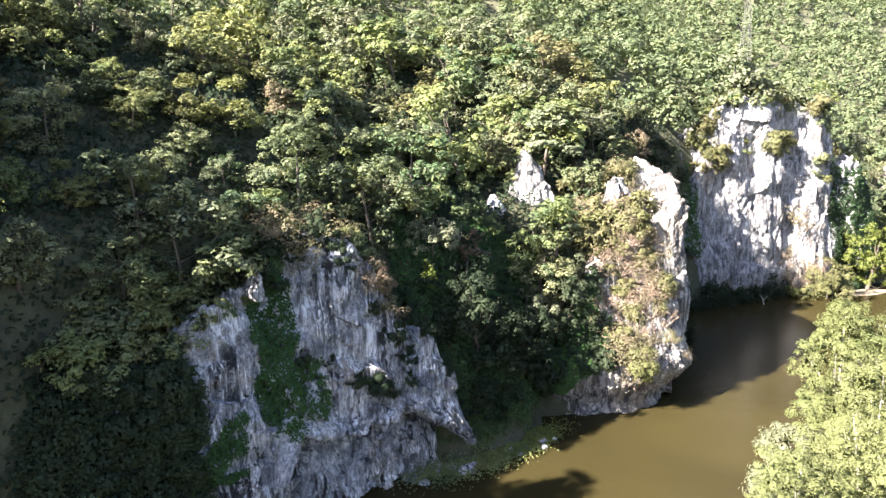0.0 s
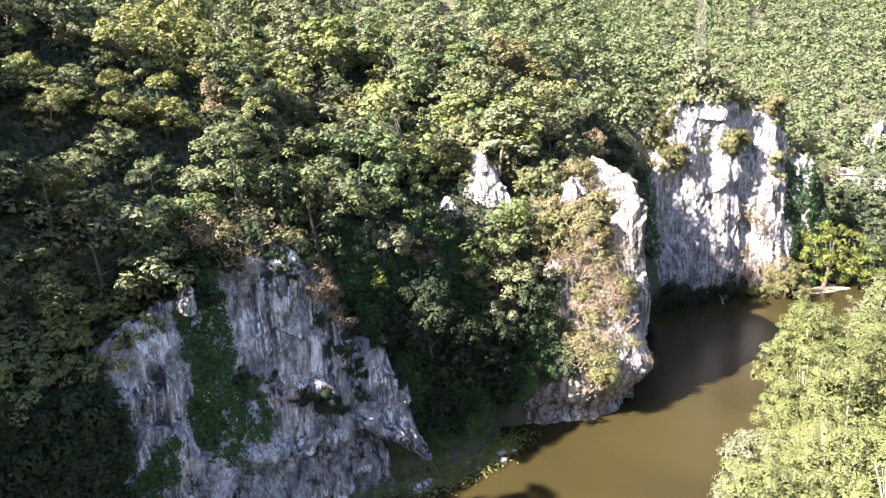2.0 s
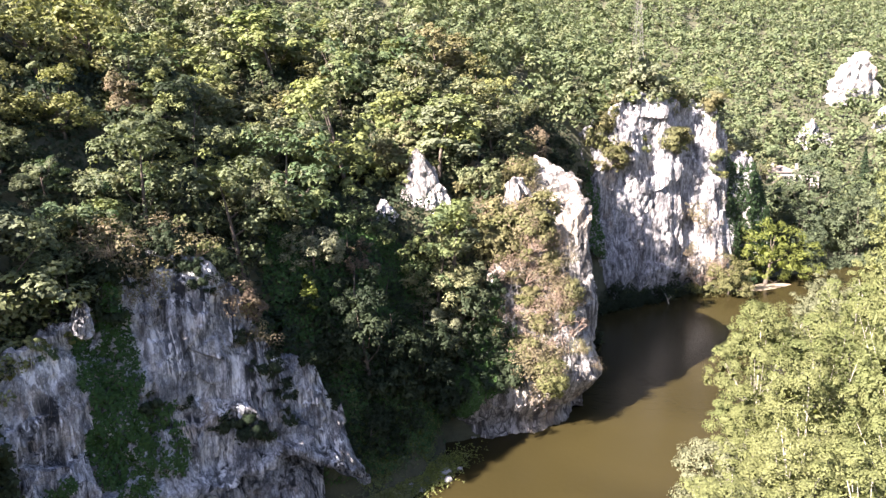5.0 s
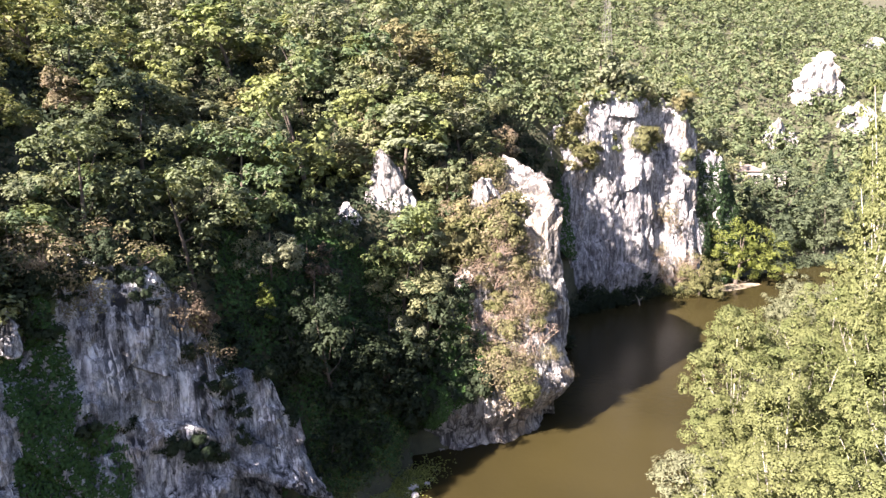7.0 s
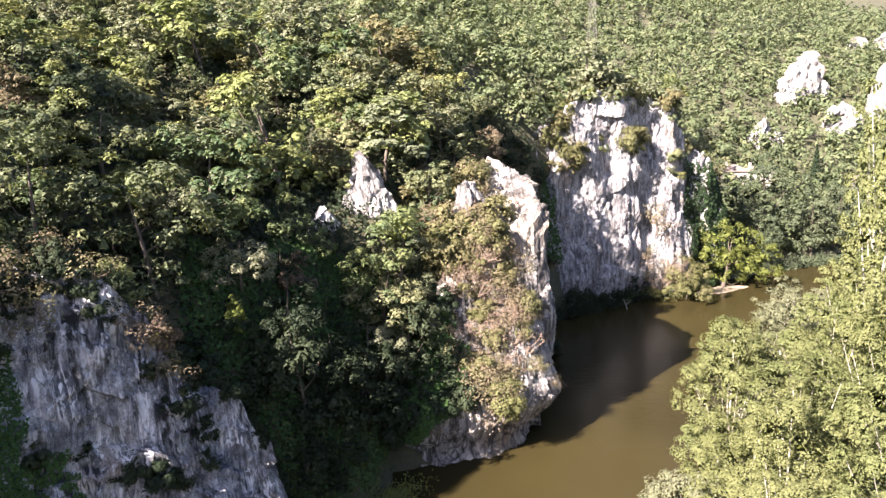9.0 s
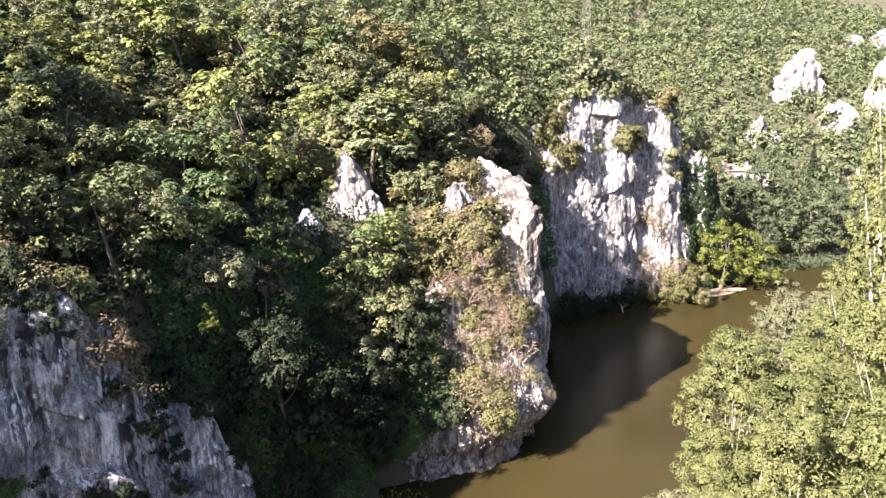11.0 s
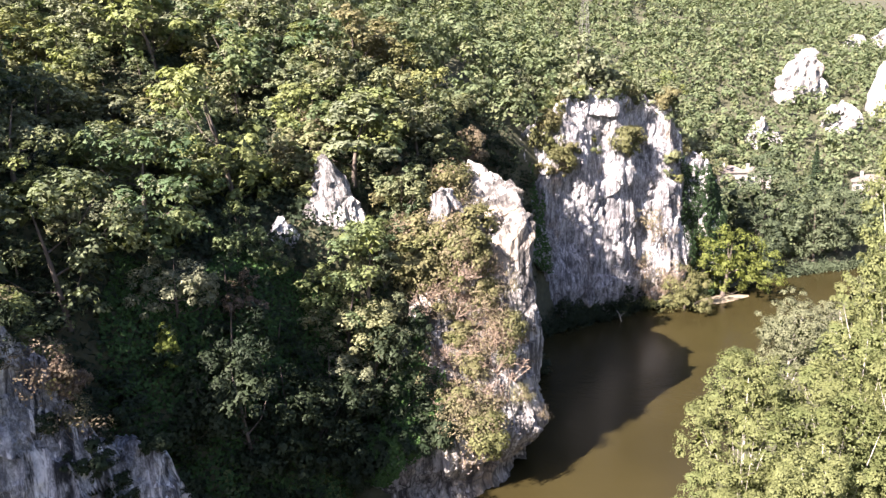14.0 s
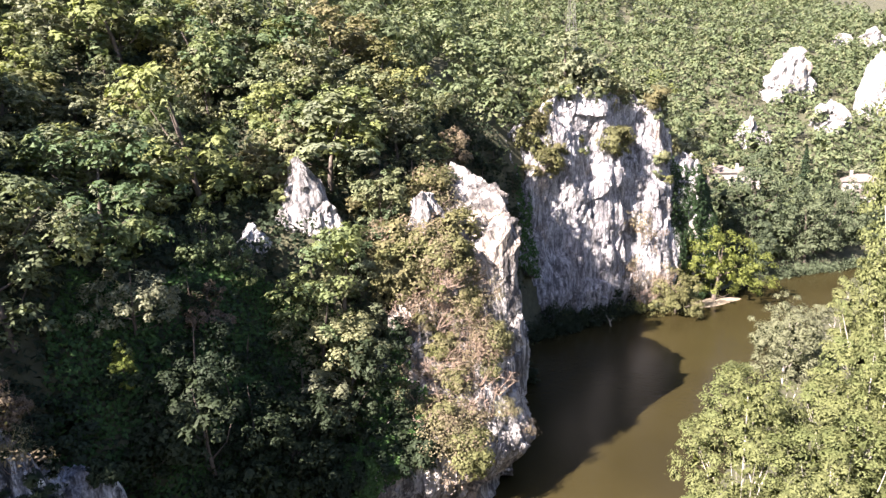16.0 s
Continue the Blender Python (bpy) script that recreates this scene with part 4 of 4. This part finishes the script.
GOLDS = [make_tree("olive_bush", "olive green fine-leaved bush on the sunlit rock", "bush", "bushes on the rocks", 290 + i, 2.6, 1.7, 16, 100, 0.18, LEAF_YELLOW, TWIG, thick=0.05, low=0.05, limbs=4) for i in range(2)]


def growth(cliff, kinds, u0, u1, v0, v1, count, size):
    u, v = rng.uniform(u0, u1, count), rng.uniform(v0, v1, count)
    places, normals = cliff.at(u, v)
    for p, n in zip(places, normals):
        ob = kinds[rng.integers(len(kinds))]
        sc = size * rng.uniform(0.6, 1.35)
        m = set_at(ob, p[0] - n[0] * 0.3, p[1] - n[1] * 0.3, p[2] - 0.35 * sc, sc, rng.uniform(0, 360), (-n[1] * -22, n[0] * 22))
        place(ob, m, USED)


def ivy(cliff, u0, u1, v0, v1, count, size, label="green ivy sheet hanging on the rock", depth=0.5, material=LEAF_IVY, up=1.8, ragged=0.75):
    """A ragged mat of leaves on a cliff."""
    g = np.random.default_rng(int(u0 * 1000 + v0 * 77 + count))
    u, v = g.uniform(-1, 1, count * 2), g.uniform(-1, 1, count * 2)
    edge = np.abs(u) ** 3 + np.abs(v) ** 3 + ragged * fbm(np.stack([u * 2.4, v * 2.4, np.zeros(count * 2)], 1), 3, count) < 0.9 - 0.4 * ragged
    u, v = u[edge][:count], v[edge][:count]
    p, n = cliff.at((u0 + u1) / 2 + u * (u1 - u0) / 2, (v0 + v1) / 2 + v * (v1 - v0) / 2)
    lump = 0.5 + 0.5 * vnoise(p / 1.3, 4)
    p = p + n * (g.uniform(0.05, 1, len(p)) * (0.15 + depth * lump))[:, None] + g.normal(size=p.shape) * 0.12
    vs, fs = leaf_cards(p, n * np.array([1, 1, up]) + g.normal(size=p.shape) * 0.35, size, g, 0.8)
    tagged(new("ivy", mesh_np("ivy", vs, fs, material)), label, "ivy", "", "stuff")


def crest_trees(cliff, u0, u1, count, inland, size, kinds):
    for u in np.linspace(u0, u1, count):
        p, n = cliff.at([u + rng.uniform(-0.01, 0.01)], [1.0])
        q = p[0] - n[0] * np.array([1, 1, 0]) * rng.uniform(*inland)
        kind = kinds[rng.integers(len(kinds))]
        ob = kind[rng.integers(len(kind))]
        z = max(float(height(q[0], q[1])), p[0][2] - 2.5) - 0.3
        place(ob, set_at(ob, q[0], q[1], z, size * rng.uniform(0.75, 1.25), rng.uniform(0, 360)), USED)


crest_trees(far_cliff, 0.24, 0.85, 15, (2.5, 4.5), 0.75, [HALF[0], HALF[3]])
crest_trees(far_cliff, 0.22, 0.85, 12, (4, 8), 1.35, [HALF[0], HALF[2]])
crest_trees(near_cliff, 0.30, 0.56, 8, (1.5, 5), 0.85, [FINE[0], FINE[1]])
crest_trees(near_cliff, 0.53, 0.68, 7, (0.6, 2.8), 0.42, [FINE[0], FINE[1]])
crest_trees(near_cliff, 0.04, 0.31, 6, (0.6, 2.0), 1.25, [FINE[0]])
crest_trees(near_cliff, 0.20, 0.38, 4, (2.5, 4.5), 1.35, [FINE[0]])
crest_trees(spur_cliff, 0.20, 0.40, 3, (4, 7), 0.5, [FULL[0], FULL[2]])
crest_trees(spur_cliff, 0.22, 0.47, 22, (0.3, 3.5), 1.3, [GOLDS, GOLDS, DRYS])
crest_trees(spur_cliff, 0.30, 0.45, 12, (3, 7), 1.5, [GOLDS, GOLDS, DRYS])
crest_trees(spur_cliff, 0.36, 0.48, 7, (6, 12), 1.4, [GOLDS, DRYS])
crest_trees(spur_cliff, 0.50, 0.76, 9, (6.5, 10), 1.3, [GOLDS, DRYS])
crest_trees(spur_cliff, 0.80, 1.0, 6, (0.5, 4), 0.6, [HALF[0], HALF[1]])
# leaf colour darkened to paint the shade under the overhanging trees
ivy(near_cliff, -0.05, 0.36, -0.1, 1.15, 36000, 0.40, depth=2.6, material=LEAF_DARK_SHADE, up=0.4, ragged=0.15)
ivy(near_cliff, 0.445, 0.55, 0.48, 1.02, 3600, 0.34, "bright green ivy tongue running down the grey cliff", 0.8)
ivy(near_cliff, 0.49, 0.60, 0.40, 0.62, 1300, 0.34, "bright green ivy tongue running down the grey cliff", 0.6)
ivy(near_cliff, 0.30, 0.42, 0.36, 0.62, 2000, 0.34, depth=0.9)
# ivy in the darker copy of its colour, for this wall's shade
ivy(far_cliff, 0.635, 0.90, -0.05, 1.02, 15000, 0.5, depth=0.9, material=LEAF_IVY_SHADED, up=0.6, ragged=0.3)
ivy(far_cliff, -0.02, 0.20, 0.05, 1.02, 4000, 0.6, depth=0.7)
ivy(spur_cliff, 0.0, 0.17, 0.55, 1.05, 2500, 0.36, depth=0.8)
ivy(spur_cliff, 0.10, 0.26, 0.62, 1.0, 2200, 0.36, depth=0.9)
growth(near_cliff, BUSHES, 0.30, 0.55, 0.93, 1.0, 10, 0.8)
# shade-coloured bushes added over the crest to dull its sunlit rock
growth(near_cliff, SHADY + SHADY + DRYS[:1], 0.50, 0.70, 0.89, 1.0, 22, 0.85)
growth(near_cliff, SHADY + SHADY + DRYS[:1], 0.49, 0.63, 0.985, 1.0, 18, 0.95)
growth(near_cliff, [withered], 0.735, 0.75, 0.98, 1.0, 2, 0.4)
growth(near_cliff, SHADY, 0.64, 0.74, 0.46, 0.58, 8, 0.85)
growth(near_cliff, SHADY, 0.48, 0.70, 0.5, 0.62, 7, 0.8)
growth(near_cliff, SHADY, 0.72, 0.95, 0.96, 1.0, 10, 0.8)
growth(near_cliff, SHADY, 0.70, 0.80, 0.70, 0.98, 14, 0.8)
growth(near_cliff, DRYS, 0.66, 0.74, 0.80, 0.98, 5, 0.8)
growth(spur_cliff, DRYS, 0.22, 0.46, 0.40, 0.98, 30, 0.95)
growth(spur_cliff, GOLDS, 0.22, 0.46, 0.45, 0.97, 17, 0.75)
growth(spur_cliff, SHADY, 0.26, 0.44, 0.5, 0.9, 6, 0.45)
growth(spur_cliff, DRYS, 0.44, 0.5, 0.3, 0.9, 12, 0.6)
growth(spur_cliff, DRYS, 0.27, 0.36, 0.2, 0.42, 9, 1.0)
growth(spur_cliff, GOLDS, 0.28, 0.46, 0.5, 1.0, 9, 0.75)
growth(spur_cliff, GOLDS, 0.29, 0.33, 0.26, 0.38, 3, 1.1)
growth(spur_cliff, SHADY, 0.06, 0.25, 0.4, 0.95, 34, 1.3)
ivy(spur_cliff, 0.06, 0.27, 0.36, 0.8, 4200, 0.34, "dark creepers covering the shaded flank of the spur", 1.1)
gb = np.random.default_rng(58)
for k in range(26):
    q, inland = gb.uniform(0, 1), gb.uniform(0.6, 3.6)
    x, y = 2.0 + 7.5 * q - inland * 0.6, 84.8 + 5.8 * q + inland * 0.8
    ob = FINE[1][k % 3]
    place(ob, set_at(ob, x, y, float(height(x, y)) - 0.4, gb.uniform(0.35, 0.6), gb.uniform(0, 360), (8, 10), gb.uniform(0.9, 1.2)), USED)
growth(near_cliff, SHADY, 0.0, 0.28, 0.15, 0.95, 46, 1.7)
growth(near_cliff, BUSHES, 0.0, 0.16, 0.2, 0.6, 5, 1.5)
growth(spur_cliff, GOLDS, 0.26, 0.40, 0.99, 1.0, 4, 1.3)
growth(spur_cliff, BUSHES, 0.80, 1.0, 0.2, 1.0, 26, 1.4)
growth(far_cliff, BUSHES, 0.24, 0.78, 0.98, 1.0, 22, 1.1)
growth(far_cliff, GOLDS, 0.20, 0.70, 0.95, 1.0, 9, 1.0)
growth(far_cliff, GOLDS, 0.20, 0.29, 0.72, 0.9, 8, 0.9)
growth(far_cliff, BUSHES, 0.33, 0.38, 0.72, 0.82, 4, 1.1)
growth(far_cliff, GOLDS, 0.42, 0.47, 0.72, 0.86, 6, 1.1)
growth(far_cliff, GOLDS, 0.20, 0.27, 0.66, 0.95, 9, 1.1)
growth(far_cliff, BUSHES, 0.57, 0.63, 0.68, 0.80, 6, 1.1)
growth(far_cliff, BUSHES, 0.02, 0.75, 0.02, 0.08, 40, 1.5)
growth(far_cliff, DRYS, 0.50, 0.57, 0.1, 0.4, 6, 1.3)
growth(far_cliff, HALF[1], 0.10, 0.48, 0.02, 0.10, 16, 0.6)


# ---- houses, pylon and small things ----
def box(bm, lo, hi, bevel=0.0):
    v = [bm.verts.new((x, y, z)) for z in (lo[2], hi[2]) for y in (lo[1], hi[1]) for x in (lo[0], hi[0])]
    for f in ((0, 2, 3, 1), (4, 5, 7, 6), (0, 1, 5, 4), (2, 6, 7, 3), (0, 4, 6, 2), (1, 3, 7, 5)):
        bm.faces.new([v[i] for i in f])


def part(name, bm, material, parent, label=""):
    me = bpy.data.meshes.new(name)
    bm.to_mesh(me)
    bm.free()
    me.materials.append(material)
    return child(name, me, parent, label)


def hip_roof(bm, w, d, z, rise, over=0.6, thick=0.22):
    """A hipped roof with eaves over a block w x d, on top of z."""
    a, b, r = w / 2 + over, d / 2 + over, max(w / 2 - d / 2, 0.6)
    low = [bm.verts.new((x, y, z)) for x, y in ((-a, -b), (a, -b), (a, b), (-a, b))]
    mid = [bm.verts.new((x, y, z + thick)) for x, y in ((-a, -b), (a, -b), (a, b), (-a, b))]
    p, q = bm.verts.new((-r, 0, z + rise)), bm.verts.new((r, 0, z + rise))
    bm.faces.new(low[::-1])
    for i in range(4):
        bm.faces.new((low[i], low[(i + 1) % 4], mid[(i + 1) % 4], mid[i]))
    bm.faces.new((mid[0], mid[1], q, p))
    bm.faces.new((mid[1], mid[2], q))
    bm.faces.new((mid[2], mid[3], p, q))
    bm.faces.new((mid[3], mid[0], p))


def house(x, y, turn, w, d, h, rise, label, rows, foot=1.5, chimney=True):
    top = thing("house", label, "house", "houses of the far hamlet", (x, y, float(height(x, y)) - 0.2))
    top.rotation_euler = (0, 0, radians(turn))
    bm = bmesh.new()
    box(bm, (-w / 2, -d / 2, -foot), (w / 2, d / 2, h))
    part("wall", bm, PLASTER, top)
    bm = bmesh.new()
    hip_roof(bm, w, d, h + 0.003, rise)
    roof = part("roof", bm, ROOFTILE, top, "weathered pale brown slate roof")
    if chimney:
        bm = bmesh.new()
        box(bm, (-w * 0.32, -0.5, h + 0.4), (-w * 0.32 + 0.9, 0.4, h + rise + 0.9))
        box(bm, (-w * 0.32 - 0.12, -0.62, h + rise + 0.9), (-w * 0.32 + 1.02, 0.52, h + rise + 1.05))
        part("chimney", bm, PLASTER, roof, "white plastered chimney")
    n = max(int(w / 2.6), 2)
    for k in range(rows):
        for i in range(n):
            cx, cz = -w / 2 + (i + 0.5) * w / n, h - 1.9 - 2.7 * k
            bm = bmesh.new()
            box(bm, (cx - 0.55, -d / 2 - 0.07, cz - 0.7), (cx + 0.55, -d / 2 - 0.003, cz + 0.8))
            fr = part("window", bm, BARK, top, "dark timber window frame")
            bm = bmesh.new()
            box(bm, (cx - 0.46, -d / 2 - 0.085, cz - 0.6), (cx + 0.46, -d / 2 - 0.073, cz + 0.7))
            part("pane", bm, DARK, fr)
    return top


house(148, 243, -18, 9, 8, 3.2, 2.2, "low white house with a pale slate roof among trees", 1)
house(158.5, 245, -24, 9, 7, 3.8, 2.2, "white stone house with a brownish hipped roof", 1)
house(195, 234, -38, 11, 8, 8.0, 2.4, "two-storey white house with a pale hipped roof", 2, 3)
house(190.5, 226.5, -38, 8, 7, 5.6, 2.2, "lower white annex with a brownish slate roof", 1, 3, False)
hut = house(103.5, 184, -30, 4, 3.5, 3.0, 1.3, "small plastered hut on the ledge behind the pale cliff", 1, 6, False)

# lattice mast of the power line
mast = thing("power_pylon", "grey steel lattice pylon standing in the far woods", "pylon", "", (0, 0, 0))
MX, MY = 118.0, 302.0
mz = float(height(MX, MY)) - 0.3
MH = 92.0 - mz
corner = lambda k, f: Vector((MX + (1, -1, -1, 1)[k] * (2.4 - 1.9 * f), MY + (1, 1, -1, -1)[k] * (2.4 - 1.9 * f), mz + f * MH))
for k in range(4):
    v, f = tubes([([corner(k, 0), corner(k, 1)], [0.085, 0.06])], 4)
    child("leg", mesh_np("leg", v, f, METAL), mast)
items = []
for j in range(14):
    for k in range(4):
        a, b = j / 14, (j + 1) / 14
        items.append(([corner(k, a), corner((k + 1) % 4, b)], [0.03, 0.03]))
        items.append(([corner(k, b), corner((k + 1) % 4, b)], [0.03, 0.03]))
v, f = tubes(items, 4)
child("bracing", mesh_np("bracing", v, f, METAL), mast)
ARMS = []
for j, f0 in enumerate((0.80, 0.89, 0.97)):
    zc = mz + f0 * MH
    v, f = tubes([([(MX - 3.6, MY - 1.2, zc), (MX + 3.6, MY + 1.2, zc)], [0.09, 0.09]), ([(MX - 3.6, MY - 1.2, zc), (MX, MY, zc + 1.3)], [0.06, 0.06]), ([(MX + 3.6, MY + 1.2, zc), (MX, MY, zc + 1.3)], [0.06, 0.06])], 4)
    child("crossarm", mesh_np("crossarm", v, f, METAL), mast)
    ARMS += [(MX - 3.6, MY - 1.2, zc - 1.0), (MX + 3.6, MY + 1.2, zc - 1.0)]
for a in ARMS:
    e = Vector(a) + Vector((240, 96, 24))
    pts = [Vector(a).lerp(e, i / 16) - Vector((0, 0, 17 * (1 - (i / 8 - 1) ** 2))) for i in range(17)]
    v, f = tubes([(pts, [0.03] * 17)], 4)
    tagged(new("power_cable", mesh_np("power_cable", v, f, METAL)), "thin sagging grey cable strung from the pylon", "cable", "cables of the power line")

# sand bank below the bright tree
g = np.random.default_rng(5)
n = 26
th, rad = np.meshgrid(np.linspace(0, 2 * math.pi, n, endpoint=False), np.linspace(0.02, 1, 9))
wob = 1 + 0.18 * vnoise(np.stack([np.cos(th).ravel() * 2, np.sin(th).ravel() * 2, np.zeros(th.size)], 1), 6).reshape(th.shape)
bx, by = rad * np.cos(th) * 8.5 * wob, rad * np.sin(th) * 2.6 * wob
ca, sa = math.cos(radians(14)), math.sin(radians(14))
P = np.stack([99.5 + bx * ca - by * sa, 167.6 + bx * sa + by * ca, 0.55 * (1 - rad ** 2) - 0.08 + 0.05 * vnoise(np.stack([bx, by, bx * 0], -1).reshape(-1, 3), 3).reshape(th.shape)], -1).reshape(-1, 3)
idx = np.arange(9 * n).reshape(9, n)
nxt = np.roll(idx, -1, 1)
me = mesh_np("sand_bank", P, np.stack([idx[:-1], nxt[:-1], nxt[1:], idx[1:]], -1).reshape(-1, 4), SAND, True)
tagged(new("sand_bank", me), "pale bare sand bank at the foot of the tree", "sand bank", "", "structure")

# driftwood in the far shade
drift = thing("driftwood", "bleached bare branch stuck in the shallow water", "driftwood", "", (0, 0, 0))
v, f = tubes([([(70.6, 157.4, -0.4), (70.2, 157.8, 1.4), (69.6, 158.0, 2.4)], [0.14, 0.11, 0.05])], 5)
child("stem", mesh_np("stem", v, f, BARK_PALE, True), drift)
v, f = tubes([([(70.3, 157.7, 0.9), (71.2, 157.4, 2.0)], [0.09, 0.03])], 5)
child("branch", mesh_np("branch", v, f, BARK_PALE, True), drift)

# stones along the gully's shore
for k in range(18):
    q = g.uniform(0, 1)
    x, y = 2.5 + 10.5 * q + g.normal() * 1.1, 84.2 + 8.5 * q + g.normal() * 1.0 - 1.0
    r = g.uniform(0.18, 0.6)
    outcrop("shore_stone", (x, y, g.uniform(-0.05, 0.15)), (r, r * g.uniform(0.6, 1), r * g.uniform(0.9, 1.5)), 400 + k, STONE, "pale rounded limestone boulder at the water's edge", 2)["group"] = "stones at the water's edge"
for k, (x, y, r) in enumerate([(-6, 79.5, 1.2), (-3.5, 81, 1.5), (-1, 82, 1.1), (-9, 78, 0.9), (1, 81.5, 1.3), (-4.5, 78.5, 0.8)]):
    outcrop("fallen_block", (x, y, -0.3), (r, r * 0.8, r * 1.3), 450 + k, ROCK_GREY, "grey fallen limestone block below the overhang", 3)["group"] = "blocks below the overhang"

# low green plants on the bank and around the blocks
def low_plants(name, label, cx, cy, sx, sy, turn, count, tall, leaf, material, seed):
    g = np.random.default_rng(seed)
    a, b = g.normal(size=count) * sx, g.normal(size=count) * sy
    c_, s_ = math.cos(radians(turn)), math.sin(radians(turn))
    x, y = cx + a * c_ - b * s_, cy + a * s_ + b * c_
    z = np.maximum(height(x, y), 0.0)
    p = np.stack([x, y, z + g.uniform(0.02, 1, count) * tall * (0.6 + 0.6 * vnoise(np.stack([x, y, x * 0], 1) / 0.9, seed))], 1)
    vs, fs = leaf_cards(p, g.normal(size=p.shape) * 0.5 + np.array([0, -0.3, 1.0]), leaf, g, 0.7)
    tagged(new(name, mesh_np(name, vs, fs, material)), label, "plants", "", "stuff")


low_plants("bank_plants", "fresh green low plants on the narrow river bank", 8.5, 88.6, 3.6, 1.2, 42, 7500, 0.9, 0.26, LEAF_BRIGHT, 31)
g = np.random.default_rng(91)
qx, qy = g.uniform(0, 17, 30000), g.uniform(82, 101, 30000)
qs, _ = nearest(qx, qy, BANK)
on = (qs > -0.2) & (qs < 3.2)
qx, qy, qs = qx[on], qy[on], qs[on]
P = np.stack([qx, qy, np.maximum(height(qx, qy), 0.05)], 1)
P = P + np.array([0.35, -0.5, 0.8]) * (g.uniform(0, 1, len(P)) * 0.9 * (0.6 + 0.5 * vnoise(P / 1.1, 22)))[:, None]
vs, fs = leaf_cards(P, np.array([0.2, -0.4, 1.0]) + g.normal(size=P.shape) * 0.45, 0.34, g)
tagged(new("shore_plants", mesh_np("shore_plants", vs, fs, LEAF_OAK)), "fresh green plants crowding down to the water", "plants", "", "stuff")
low_plants("bank_plants", "green low plants on the dark sloping bank beside the cliff", 4.0, 85.3, 4.2, 1.5, 40, 8000, 1.1, 0.30, LEAF_OAK, 37)
low_plants("bank_bushes", "green bushes among the blocks under the overhang", -3.0, 80.6, 2.6, 0.8, 30, 2600, 1.8, 0.26, LEAF_OAK, 32)
low_plants("shore_bushes", "green shrubs along the shore of the shaded bend", 64, 158.5, 8.5, 0.9, 24, 7500, 4.6, 0.42, LEAF_DARK_SHADE, 33)
low_plants("shore_bushes", "green shrubs along the shore of the shaded bend", 43, 138, 0.9, 7, -24, 3000, 2.4, 0.45, LEAF_DARK_SHADE, 34)
low_plants("shore_bushes", "green shrubs along the far river bank", 140, 185.5, 16, 1.2, 9, 5500, 3.2, 0.5, LEAF_WALNUT, 35)


def bare_tree(name, label, x, y, z, h, seed, turn=0.0):
    g = np.random.default_rng(seed)
    top = thing(name, label, "bush", "", (x, y, z))
    for k in range(7):
        d = Vector((g.normal() * 0.5, g.normal() * 0.5 - 0.25, 1)).normalized()
        a = Vector((g.normal() * 0.15, g.normal() * 0.15, 0))
        m, e = a + d * h * 0.5, a + d * h * g.uniform(0.75, 1) + Vector((g.normal(), g.normal(), 0)) * h * 0.1
        limb = [([a, m, e], [0.07, 0.05, 0.015])]
        for j in range(11):
            s0 = m.lerp(e, g.uniform(-0.3, 1))
            t0 = s0 + Vector((g.normal(), g.normal(), abs(g.normal()))).normalized() * h * g.uniform(0.15, 0.32)
            limb.append(([s0, s0.lerp(t0, 0.5) + Vector((0, 0, h * 0.03)), t0], [0.03, 0.022, 0.01]))
        v, f = tubes(limb, 4)
        child("branch", mesh_np("branch", v, f, TWIG), top)
    return top


for k, (u, v0, h) in enumerate([(0.55, 0.10, 9), (0.58, 0.06, 8), (0.52, 0.05, 7)]):
    p, _n = far_cliff.at([u], [v0])
    bare_tree("bare_bush", "leafless grey-brown bush against the pale cliff", p[0][0] + 0.6, p[0][1] - 1.0, p[0][2] - 0.3, h, 500 + k)
TWIGS = [bare_tree("bare_bush", "leafless reddish twiggy bush on the sunlit rock", 0, 0, 0, 4.0, 520 + k) for k in range(3)]
for ob in TWIGS:
    ob["group"] = "bare bushes on the spur"
g = np.random.default_rng(17)
for k in range(62):
    p, _n = spur_cliff.at([g.uniform(0.25, 0.45)], [g.uniform(0.4, 0.97)])
    ob = TWIGS[k % 3]
    place(ob, set_at(ob, p[0][0], p[0][1] - 0.2, p[0][2] - 0.3, g.uniform(0.6, 1.1), g.uniform(0, 360), (18, 6)), USED)

# a dark conifer above the hamlet
fir = thing("fir_tree", "dark green conifer standing above the hamlet roofs", "tree", "", (178, 240, float(height(178, 240)) - 0.3))
v, f = tubes([([(0, 0, -0.5), (0, 0, 8), (0, 0, 16)], [0.35, 0.22, 0.04])], 6)
child("trunk", mesh_np("trunk", v, f, BARK, True), fir)
q = g.uniform(0, 1, 2600)
a = g.uniform(0, 2 * math.pi, 2600)
r = (1 - q) ** 0.9 * 4.2 * g.uniform(0.3, 1, 2600) * (0.75 + 0.25 * np.sin(q * 60))
P = np.stack([r * np.cos(a), r * np.sin(a), 1.5 + q * 14.5 - r * 0.25], 1)
vs, fs = leaf_cards(P, np.stack([np.cos(a), np.sin(a), np.full(2600, 1.2)], 1) + g.normal(size=P.shape) * 0.3, 0.7, g, 0.5)
child("crown", mesh_np("crown", vs, fs, LEAF_DARK_SHADE), fir)

# patterns that found no place
for ob in [ob for ob in MADE if ob.name not in USED]:
    for c in list(ob.children):
        bpy.data.objects.remove(c)
    bpy.data.objects.remove(ob)
